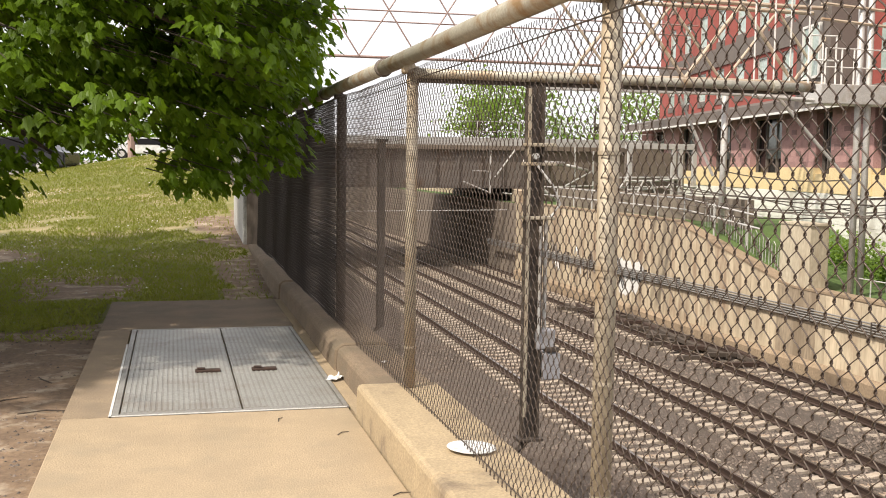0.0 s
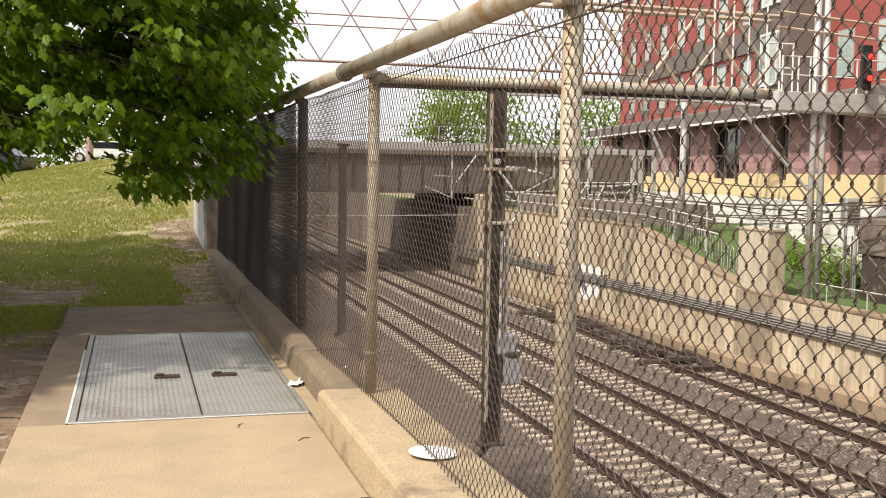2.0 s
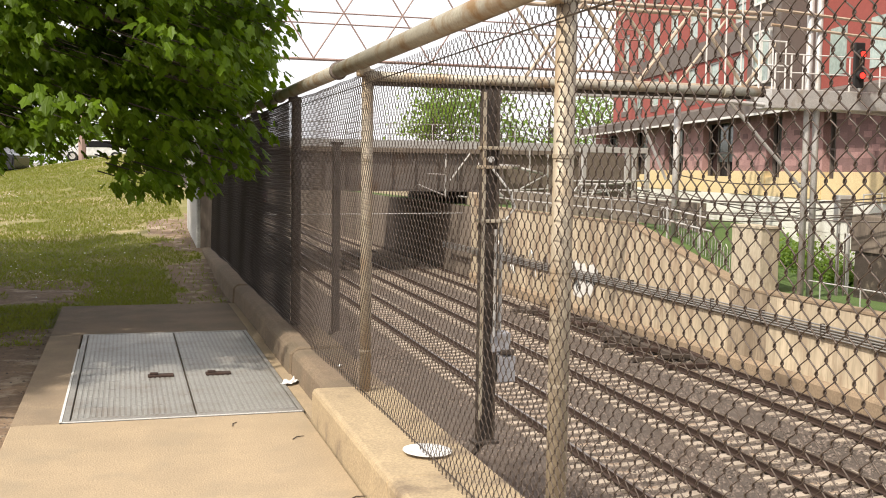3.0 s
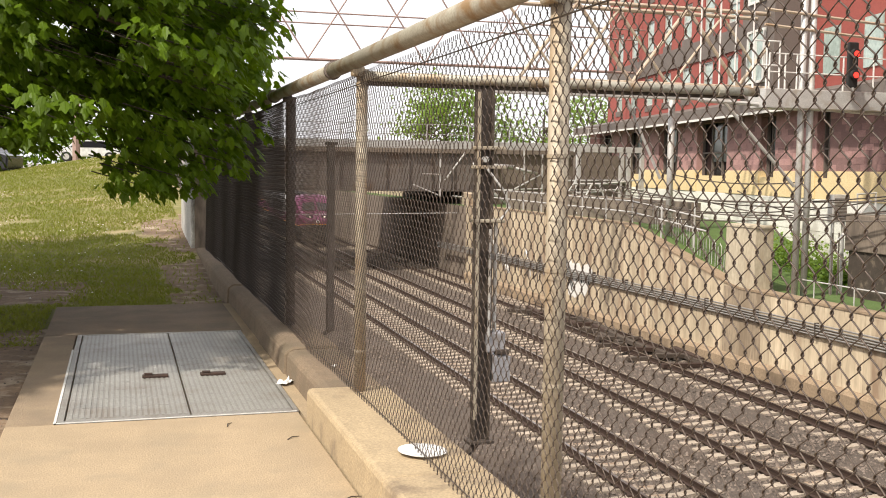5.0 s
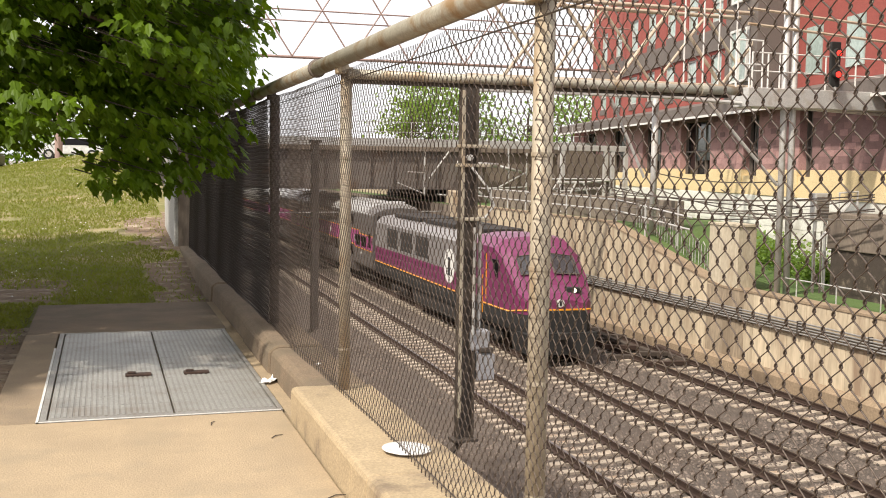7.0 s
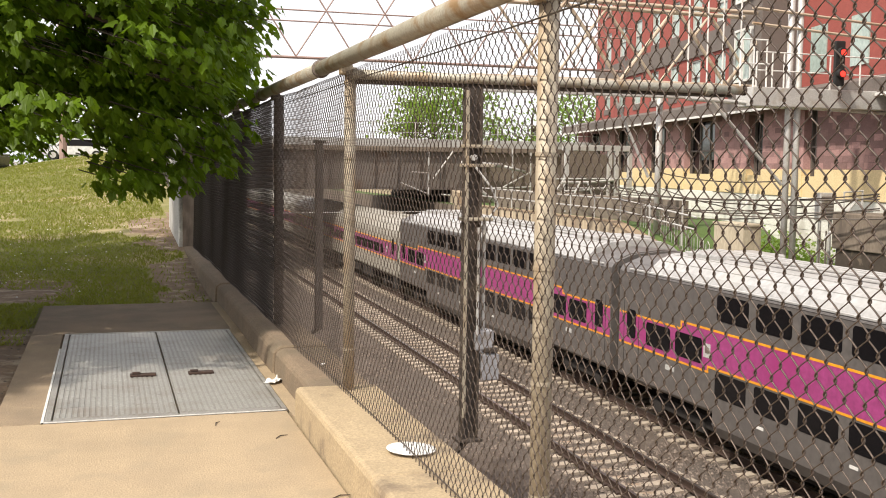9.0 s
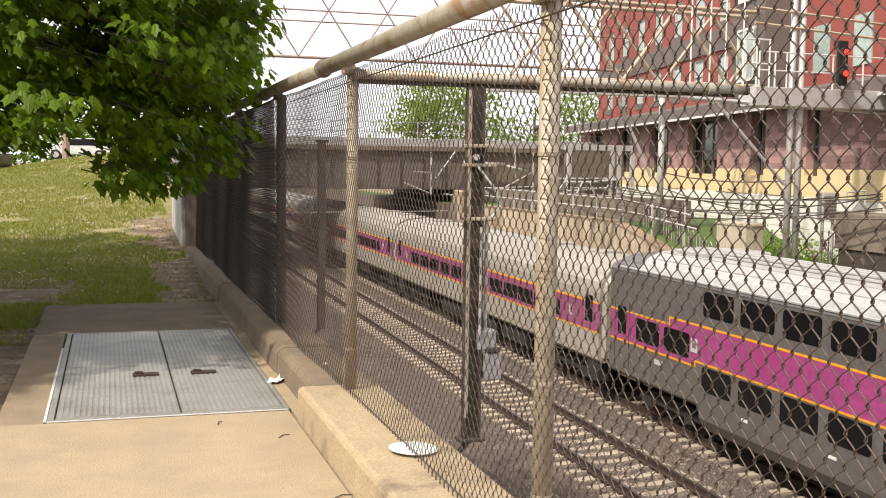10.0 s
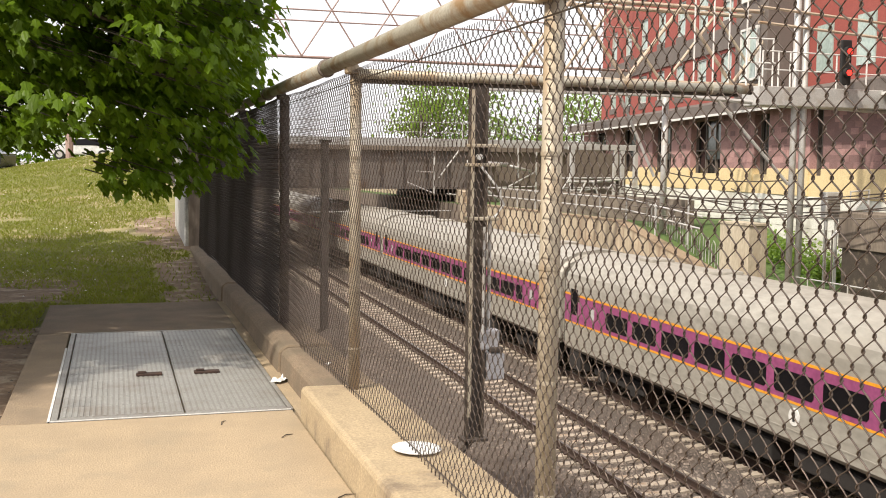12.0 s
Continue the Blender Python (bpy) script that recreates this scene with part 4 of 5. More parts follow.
    for i in range(7):
        part("louvre", cube((22.16, 29.425, 0.12 + 0.105 * i), (22.62, 29.445, 0.17 + 0.105 * i)), DULL, ac)
    for x in (22.16, 22.56):
        part("leg", cube((x, 29.5, -2.5), (x + 0.07, 29.6, 0.02), 0.006), STEEL, ac)
    for i, (x, y, s) in enumerate(((24.1, 34.6, 0.95), (24.5, 33.3, 0.95), (24.4, 32.2, 0.8))):
        b = foliage(1000, 0.13, lambda rnd: Vector((rnd.gauss(0, 0.5), rnd.gauss(0, 0.5), abs(rnd.gauss(0.3, 0.42)))) * s, 40 + i)
        e = thing("shrub", "low green shrub against the pale base wall", "shrub", pose(x, y, right_z(x, y)), "shrubs by the building")
        for q in range(3):
            part("stem", bar([(0, 0, -0.05), (0.15 * math.cos(2 * q), 0.15 * math.sin(2 * q), 0.45)], 0.02, 5), BARK, e)
        part("crown", b, LEAF2, e)


def build_cables():
    c = thing("cable_run", "slack dark cables strung above the retaining wall", "cables")
    for k, (a, b, sag) in enumerate((((20.4, 28.0, 0.55), (21.2, 46.0, 1.25), 0.35), ((20.4, 28.0, 0.15), (21.0, 44.0, 0.75), 0.3), ((20.8, 33.0, 0.95), (22.0, 31.0, 0.2), 0.1), ((20.88, 38.0, 0.9), (20.4, 24.0, 0.35), 0.4), ((20.88, 38.0, 1.5), (22.0, 31.0, 1.3), 0.2), ((20.88, 38.0, 0.4), (21.9, 52.0, 0.7), 0.25), ((20.06, 40.00, 0.75), (21.55, 26.00, 0.97), 0.3), ((20.06, 40.00, 0.59), (21.56, 26.00, 0.82), 0.12), ((20.07, 40.00, 0.35), (21.56, 26.00, 0.90), 0.45), ((20.07, 40.00, 0.12), (21.58, 26.00, 0.49), 0.2), ((20.08, 40.00, -0.18), (21.58, 26.00, 0.55), 0.3))):
        a, b = Vector(a), Vector(b)
        part("cable", bar([a.lerp(b, s) - Vector((0, 0, sag * 4 * s * (1 - s))) for s in [q / 8 for q in range(9)]], 0.022, 5), DULL if k % 2 else DARKPOST, c)
    for y, z in ((31.9, 0.35), (29.6, 0.2)):
        part("insulator_arm", bar([(20.6, y, z - 0.1), (21.6, y + 0.6, z + 0.25)], 0.04, 6), WHITE, c)


build_cables()


def build_bank_pipes():
    """Pale pipes, straps and loose cable beside the service platform."""
    p = thing("pipe_rack", "pale steel pipes and dark cables on low brackets", "pipes")
    for a, b, r, m in (((22.02, 0.89), (24.99, 1.03), 0.07, STEEL), ((23.24, -0.17), (25.42, -0.25), 0.07, STEEL), ((22.0, 0.45), (24.2, 0.62), 0.05, STEEL), ((22.05, -0.51), (28.16, -0.69), 0.04, DARKPOST), ((22.06, -0.72), (26.23, -0.42), 0.04, DARKPOST), ((22.3, -0.35), (27.4, -0.30), 0.03, DARKPOST)):
        part("pipe", bar([(a[0], 50.0, a[1]), ((a[0] + b[0]) / 2, 50.05, (a[1] + b[1]) / 2 - 0.05), (b[0], 50.0, b[1])], r, 6), m, p)
    for x in (22.3, 23.6, 24.8):
        part("bracket", cube((x, 50.06, -1.0), (x + 0.1, 50.16, 1.1), 0.01), DARKPOST, p)
    for x, d in ((22.2, 0.8), (24.1, -0.7)):
        part("strut", bar([(x, 49.9, -0.6), (x + d, 49.9, 0.9)], 0.045, 6), STEEL, p)


build_bank_pipes()


# ---- trees ----
LOBES = [(0.0, 0.0), (0.10, -0.03), (0.30, 0.12), (0.25, 0.30), (0.42, 0.60), (0.22, 0.66), (0.0, 1.08), (-0.22, 0.66), (-0.42, 0.60), (-0.25, 0.30), (-0.30, 0.12), (-0.10, -0.03)]


def leaf_into(verts, faces, p, s, down, turn, rnd, lobes=LOBES):
    """A lobed leaf, folded a little along its rib, hanging from p."""
    q = Euler((down, rnd.uniform(-0.35, 0.35), turn)).to_matrix()
    b = len(verts)
    for x, y in lobes:
        v = q @ Vector((x * s, y * s, -abs(x) * s * 0.35 - y * y * s * 0.18))
        verts.append((p[0] + v.x, p[1] + v.y, p[2] + v.z))
    n = len(lobes)
    h = n // 2
    faces.append([b + i for i in range(0, h + 1)])
    faces.append([b] + [b + i for i in range(h, n)])


def mesh_of(verts, faces):
    me = bpy.data.meshes.new("tmp")
    me.from_pydata(verts, [], faces)
    bm = bmesh.new()
    bm.from_mesh(me)
    bpy.data.meshes.remove(me)
    return bm


def foliage(count, size, where, seed):
    rnd = random.Random(seed)
    verts, faces = [], []
    quad = [(0, 0), (0.45, 0.4), (0.0, 1.0), (-0.45, 0.4)]
    for k in range(count):
        leaf_into(verts, faces, where(rnd), size * rnd.uniform(0.7, 1.3), rnd.uniform(-1.3, 0.3), rnd.uniform(0, 6.28), rnd, quad)
    return mesh_of(verts, faces)


def build_maple():
    t = thing("maple_tree", "leafy green maple tree overhanging the pavement", "tree")
    rnd = random.Random(21)
    base = Vector((-3.7, 8.6, 0))
    part("trunk", bar([base + Vector((0, 0, -0.3)), base + Vector((0.05, 0, 0.5)), base + Vector((0.1, -0.05, 1.6)), base + Vector((0.25, -0.1, 2.7)), base + Vector((0.3, -0.1, 4.6)), base + Vector((0.3, 0, 6.4))], [0.26, 0.20, 0.17, 0.15, 0.10, 0.04], 12), BARK, t, smooth=True)
    limbs = []
    for z, dx, dy, dz in ((2.5, 3.6, -0.6, 0.5), (2.9, 3.9, 0.6, 0.7), (3.3, 3.4, -1.6, 1.2), (2.2, 2.6, 0.2, -0.1), (3.6, 2.6, 1.4, 1.4), (3.0, -2.6, 0.8, 1.5), (3.4, -1.8, -1.8, 1.7)):
        a = base + Vector((0.2, -0.1, z))
        pts = [a + Vector((dx * s, dy * s, dz * s + 0.35 * math.sin(3 * s) - 0.5 * s * s)) for s in (0, 0.25, 0.5, 0.75, 1.0)]
        limbs.append(pts)
        part("limb", bar(pts, [0.07, 0.055, 0.042, 0.028, 0.012], 7), BARK, t, smooth=True)
    c, R = Vector((-2.35, 8.7, 4.6)), Vector((3.55, 2.45, 3.15))
    deep = 6.3                     # the crown reaches further back than forward
    twigs = []
    # drooping boughs under the crown
    for x, y, top, low, n in ((0.12, 8.5, 1.95, 1.40, 26), (0.42, 8.7, 1.9, 1.38, 22), (0.80, 8.9, 2.0, 1.55, 22), (-1.32, 8.2, 1.7, 1.22, 26), (-0.55, 8.4, 2.0, 1.72, 12)):
        for k in range(n):
            s = k / n
            twigs.append(Vector((x + rnd.gauss(0, 0.10) * (1.2 - s), y + rnd.gauss(0, 0.25), top + (low - top) * s)))
    while len(twigs) < 3800:
        front = rnd.random() < 0.62
        p = Vector((rnd.uniform(-4.2, 1.4), rnd.uniform(6.9, 11.0), rnd.uniform(1.3, 3.7))) if front else c + Vector((rnd.uniform(-1, 1) * R.x, rnd.uniform(-R.y, deep), rnd.uniform(-0.9, 0.7) * R.z))
        d = Vector(((p.x - c.x) / R.x, (p.y - c.y) / (R.y if p.y < c.y else deep), (p.z - c.z) / R.z))
        e = abs(d.x) ** 4 + abs(d.y) ** 2.4 + abs(d.z) ** 4 + 0.42 * noise.noise(p * 1.1)
        if not 0.30 < e < 1.0:
            continue
        if p.y < 8.6 and noise.noise((p.x * 1.1, p.y * 1.1, p.z * 2.6 + p.x * 0.5)) < -0.02:
            continue
        if p.z < 1.86 + 0.16 * max(0.0, p.y - 8.7) + 0.45 * noise.noise((p.x * 1.6 + 3.1, p.y * 0.7, 2.0)):
            continue
        twigs.append(p)
    verts, faces = [], []
    tw = bmesh.new()
    for i, p in enumerate(twigs):
        out = Vector(((p.x - c.x) / R.x, (p.y - c.y) / R.y, 0.0))
        out = out.normalized() if out.length > 0.1 else Vector((1, 0, 0))
        if i % 3 == 0:
            tube(tw, [p - out * 0.35 + Vector((0, 0, 0.1)), p, p + out * 0.2 + Vector((0, 0, -0.08))], [0.006, 0.004, 0.002], 3, False)
        tip = math.atan2(out.y, out.x) - math.pi / 2
        # a drooping rosette of leaves round each twig's tip
        for k in range(rnd.randint(11, 15)):
            a = tip + rnd.gauss(0, 1.05)
            along = rnd.uniform(-0.22, 0.16)
            r = Euler((0, 0, a)).to_matrix() @ Vector((0, rnd.uniform(0.02, 0.10), 0))
            q = p + out * along + r + Vector((rnd.gauss(0, 0.05), rnd.gauss(0, 0.05), rnd.gauss(0, 0.025) - 0.25 * max(0.0, along)))
            leaf_into(verts, faces, q, rnd.uniform(0.062, 0.112), rnd.uniform(-1.1, -0.35), a, rnd)
    # unseen upper canopy further back, added to shade slab, fence and verge
    for i in range(2200):
        p = Vector((rnd.uniform(-8.5, 0.7), rnd.uniform(5.5, 16.4), rnd.uniform(3.5, 5.8)))
        if p.x > -4.2 and p.y < 8.0:
            continue
        if noise.noise(p * 0.55) < -0.22:
            continue
        for k in range(8):
            q = p + Vector((rnd.gauss(0, 0.22), rnd.gauss(0, 0.22), rnd.gauss(0, 0.1)))
            leaf_into(verts, faces, q, rnd.uniform(0.17, 0.27), rnd.uniform(-0.7, 0.0), rnd.uniform(0, 6.28), rnd)
    # denser unseen leaves, added to deepen the shade on the far slab
    for i in range(1500):
        p = Vector((rnd.uniform(-6.0, 0.55), rnd.uniform(8.8, 13.4), rnd.uniform(3.9, 5.6)))
        for k in range(8):
            q = p + Vector((rnd.gauss(0, 0.22), rnd.gauss(0, 0.22), rnd.gauss(0, 0.1)))
            leaf_into(verts, faces, q, rnd.uniform(0.17, 0.27), rnd.uniform(-0.6, 0.0), rnd.uniform(0, 6.28), rnd)
    # unseen low skirt beyond the trunk, added to block sun and sky light
    for i in range(1000):
        p = Vector((rnd.uniform(-8.0, -3.2), rnd.uniform(5.0, 11.5), rnd.uniform(2.2, 4.2)))
        for k in range(8):
            q = p + Vector((rnd.gauss(0, 0.22), rnd.gauss(0, 0.22), rnd.gauss(0, 0.1)))
            leaf_into(verts, faces, q, rnd.uniform(0.17, 0.27), rnd.uniform(-0.9, 0.0), rnd.uniform(0, 6.28), rnd)
    part("crown", mesh_of(verts, faces), LEAF, t, "fresh green lobed leaves", kind="stuff")
    part("twig_work", tw, BARK, t, kind="stuff")
    # scaled from the camera: same outline in view, shadow falls further back
    scale_about_eye = Matrix.Translation(EYE) @ Matrix.Scale(1.13, 4) @ Matrix.Translation(-EYE)
    for o in t.children:
        o.data.transform(scale_about_eye)


build_maple()


def build_far_tree(x, y, z, h, w, seed, n=1500):
    t = thing("tree", "light green deciduous tree in the distance", "tree", pose(x, y, z), "trees beyond the bridge")
    part("trunk", bar([(0, 0, -0.5), (0.1, 0, h * 0.3), (0.0, 0.1, h * 0.6), (0.1, 0, h * 0.9)], [0.28, 0.2, 0.12, 0.03], 8), BARK, t)
    rnd = random.Random(seed)
    cl = []
    for k in range(15):
        a, u = rnd.uniform(0, 6.28), rnd.uniform(0.25, 0.98)
        r = w * 0.42 * math.sqrt(max(0.05, 1 - (2 * u - 1.1) ** 2)) * rnd.uniform(0.4, 1.1)
        cl.append((Vector((r * math.cos(a), r * math.sin(a), u * h)), rnd.uniform(0.4, 0.95) * w * 0.2))
        part("limb", bar([(0, 0, u * h * 0.6), cl[-1][0]], [0.07, 0.02], 5), BARK, t)

    def where(r):
        c, s = r.choice(cl)
        return c + Vector((r.gauss(0, s), r.gauss(0, s), r.gauss(0, s * 0.7)))

    part("crown", foliage(n, 0.36, where, seed + 1), LEAF2, t)


for a in ((27.4, 96, 1.5, 6.6, 6.0, 1), (30.0, 99, 1.5, 8.2, 8.0, 2), (34.5, 101, 1.5, 7.4, 6.5, 3), (39.5, 97, 1.5, 7.0, 8.5, 4), (45.5, 99, 1.5, 7.2, 7.0, 5), (-30.0, 125, 2.0, 9.0, 10.0, 6), (-21.0, 130, 2.0, 8.0, 9.0, 7), (-15.5, 128, 2.0, 9.0, 10.0, 8), (-4.0, 132, 2.0, 8.0, 9.0, 9)):
    build_far_tree(*a)
build_bank_things()
hd = foliage(5200, 0.5, lambda r: Vector((r.uniform(-42, 1.0), 108 + r.gauss(0, 1.2), 1.6 + 3.4 * r.random() ** 1.3 + 0.9 * math.sin(r.uniform(0, 6.28)))), 77)
tagged(part("hedge", hd, LEAF), "dense dark green hedge behind the grass rise", "hedge", kind="stuff")


# ---- verge: grass, clover, parked cars ----
def build_grass():
    rnd = random.Random(8)
    verts, faces = [], []
    n = 0
    while n < 105000:
        y = 10.3 + 34 * rnd.random() ** 1.7
        x = 1.15 - (1.2 + 0.30 * y) * rnd.random() ** 1.1
        m = noise.noise((x * 0.55, y * 0.45, 3.0)) + 0.5 * noise.noise((x * 1.7, y * 1.3, 7.0))
        if y < 12.7 and x > -0.75:
            continue
        if m < (-0.7 if y < 13 else -0.35 - 0.012 * (y - 12)) or (is_dirt(x, y) and rnd.random() < (0.9 if y < 11.5 or x > 0 else 0.6)):
            n += 1 if rnd.random() < 0.02 else 0
            continue
        n += 1
        z = left_z(x, y)
        h = rnd.uniform(0.012, 0.05) * (1.3 if y > 20 else 1.0)
        a = rnd.uniform(0, 6.28)
        dx, dy = 0.0045 * math.cos(a) * (1 + y / 18), 0.0045 * math.sin(a) * (1 + y / 18)
        lx, ly = rnd.gauss(0, 0.03), rnd.gauss(0, 0.03)
        b = len(verts)
        verts += [(x - dx, y - dy, z - 0.01), (x + dx, y + dy, z - 0.01), (x + lx * 0.5 + dx * 0.7, y + ly * 0.5 + dy * 0.7, z + h * 0.65), (x + lx, y + ly, z + h)]
        faces += [(b, b + 1, b + 2), (b, b + 2, b + 3)]
    me = bpy.data.meshes.new("grass")
    me.from_pydata(verts, [], faces)
    me.materials.append(BLADE)
    tagged(new("grass", me), "short patchy green and straw-coloured grass", "grass", kind="stuff")
    verts, faces = [], []
    for k in range(220):
        if k % 9 == 0:
            cy = 13 + 18 * rnd.random()
            cx = 0.9 - 0.26 * cy * rnd.random()
        x, y = min(1.0, cx + rnd.gauss(0, 0.35)), cy + rnd.gauss(0, 0.6)
        z, s = left_z(x, y) + rnd.uniform(0.05, 0.12), rnd.uniform(0.008, 0.018)
        b = len(verts)
        verts += [(x - s, y, z), (x, y - s, z), (x + s, y, z), (x, y + s, z), (x, y, z + s)]
        faces += [(b, b + 1, b + 4), (b + 1, b + 2, b + 4), (b + 2, b + 3, b + 4), (b + 3, b, b + 4)]
    me = bpy.data.meshes.new("clover_flowers")
    me.from_pydata(verts, [], faces)
    me.materials.append(WHITE)
    tagged(new("clover_flowers", me), "tiny white clover flowers scattered in the grass", "flowers", kind="stuff")


build_grass()


def build_parked_car(x, y, rz, paint, label):
    c = thing("parked_car", label, "car", pose(x, y, left_z(x, y), 0, 0, rz), "parked cars")
    body = prism([(-2.2, 0.35), (2.2, 0.35), (2.25, 0.7), (1.4, 0.92), (0.8, 1.42), (-1.1, 1.45), (-1.8, 0.98), (-2.25, 0.85)], 0, -0.85, 0.85)
    bmesh.ops.bevel(body, geom=body.edges[:], offset=0.06, segments=2, affect="EDGES")
    part("body", body, paint, c, smooth=False)
    for s in (-0.856, 0.856):
        part("window", prism([(-1.5, 0.95), (1.15, 0.95), (0.7, 1.36), (-1.0, 1.38)], 0, s - 0.006, s + 0.006), GLASS, c)
    for yy in (-1.35, 1.4):
        for s in (-0.78, 0.78):
            w = part("wheel", disc((s, yy, 0.33), 0.33, 0, 0.2), BLACK, c)
            part("rim", disc((s * 1.13, yy, 0.33), 0.2, 0, 0.03), STEEL, w)


CARDARK = mat("dark car paint", (0.03, 0.03, 0.035), (0.025, 0.025, 0.03), 1, 0.25, 0.2, 0, 5)
CARWHITE = mat("white car paint", (0.75, 0.75, 0.74), (0.70, 0.70, 0.69), 1, 0.3, 0, 0, 5)
build_parked_car(-5.9, 44.0, 75, CARDARK, "dark parked car beside the pale road")
build_parked_car(-1.9, 76.0, 85, CARWHITE, "white parked car beyond the grass rise")


def build_pebbles():
    rnd = random.Random(31)
    verts, faces = [], []
    for k in range(2600):
        y = 3.5 + 8.5 * rnd.random()
        x = -0.72 - 2.6 * rnd.random() ** 1.3
        s = 0.006 + 0.014 * rnd.random() ** 3
        z = left_z(x, y) - 0.2 * s
        b = len(verts)
        for dx, dy, dz in ((1, 0.2, 0), (-0.3, 1, 0.1), (-0.9, -0.4, 0), (0.3, -0.9, 0.1), (0.1, 0.1, 0.7)):
            verts.append((x + s * dx * (0.7 + 0.6 * rnd.random()), y + s * dy * (0.7 + 0.6 * rnd.random()), z + s * dz))
        faces += [(b, b + 1, b + 4), (b + 1, b + 2, b + 4), (b + 2, b + 3, b + 4), (b + 3, b, b + 4)]
    me = bpy.data.meshes.new("pebbles")
    me.from_pydata(verts, [], faces)
    me.materials.append(STONE)
    tagged(new("pebbles", me), "small pebbles and crumbs scattered on the bare earth", "pebbles", kind="stuff")
    for k in range(7):
        x, y = -0.85 - 0.9 * rnd.random(), 5.2 + 3.2 * rnd.random()
        n = 0.18 + 0.25 * rnd.random()
        ob = part("twig", bar([(0, 0, 0.004), (n * 0.5, 0.03, 0.012), (n, 0.0, 0.004)], [0.004, 0.006, 0.002], 5), BARK)
        ob.matrix_basis = pose(x, y, left_z(x, y), 0, 0, 180 * rnd.random())
        tagged(ob, "dry brown fallen stick on bare earth", "twig", "fallen twigs")


build_pebbles()


# ---- the train ----
def side_plate(bm, s, hw, y0, y1, z0, z1, proud):
    box(bm, (min(s * hw, s * (hw + proud)), y0, z0), (max(s * hw, s * (hw + proud)), y1, z1))
    return bm


def shell(profile, y0, y1):
    """Car body: the cross-section drawn along the car, with its right side mirrored."""
    pts = profile + [(-x, z) for x, z in reversed(profile) if x > 0.001]
    return prism(pts, 1, y0, y1)


def bogie(parent, y, hw=1.05):
    b = part("bogie", cube((-hw, y - 1.35, 0.38), (hw, y + 1.35, 0.72), 0.05), UNDER, parent)
    for dy in (-1.05, 1.05):
        for s in (-0.7525, 0.7525):
            part("wheel", disc((s, y + dy, 0.455), 0.455, 0, 0.13, 20), RUSTRAIL, b)
    for s in (-1, 1):
        bm = cube((s * hw - 0.06, y - 1.6, 0.42), (s * hw + 0.06, y + 1.6, 0.62), 0.03)
        for dy in (-1.05, 1.05):
            box(bm, (s * hw - 0.10, y + dy - 0.2, 0.30), (s * hw + 0.10, y + dy + 0.2, 0.62), 0.03)
        part("side_frame", bm, UNDER, b)


def windows(parent, hw, ys, w, z0, z1, proud=0.006, name="window", label="dark tinted window"):
    first = None
    for s in (-1, 1):
        for y in ys:
            if first is None:
                bm = prism([(-w / 2 + 0.06, z0), (w / 2 - 0.06, z0), (w / 2, z0 + 0.06), (w / 2, z1 - 0.06), (w / 2 - 0.06, z1), (-w / 2 + 0.06, z1), (-w / 2, z1 - 0.06), (-w / 2, z0 + 0.06)], 0, -proud, proud)
                first = part(name, bm, GLASS, parent, label)
                first.matrix_basis = pose(s * hw, y, 0)
            else:
                again(name, first, parent, pose(s * hw, y, 0))


def emblem(parent, x, y, z, r, squash=1.0):
    e = part("emblem", disc((x, y, z), r, 0, 0.02, 24, squash), WHITE, parent, "white round emblem with a black bar")
    bm = cube((x - 0.014, y - r * 0.22, z - r * squash * 0.55), (x + 0.014, y + r * 0.22, z + r * squash * 0.5))
    part("emblem_bar", bm, BLACK, e)


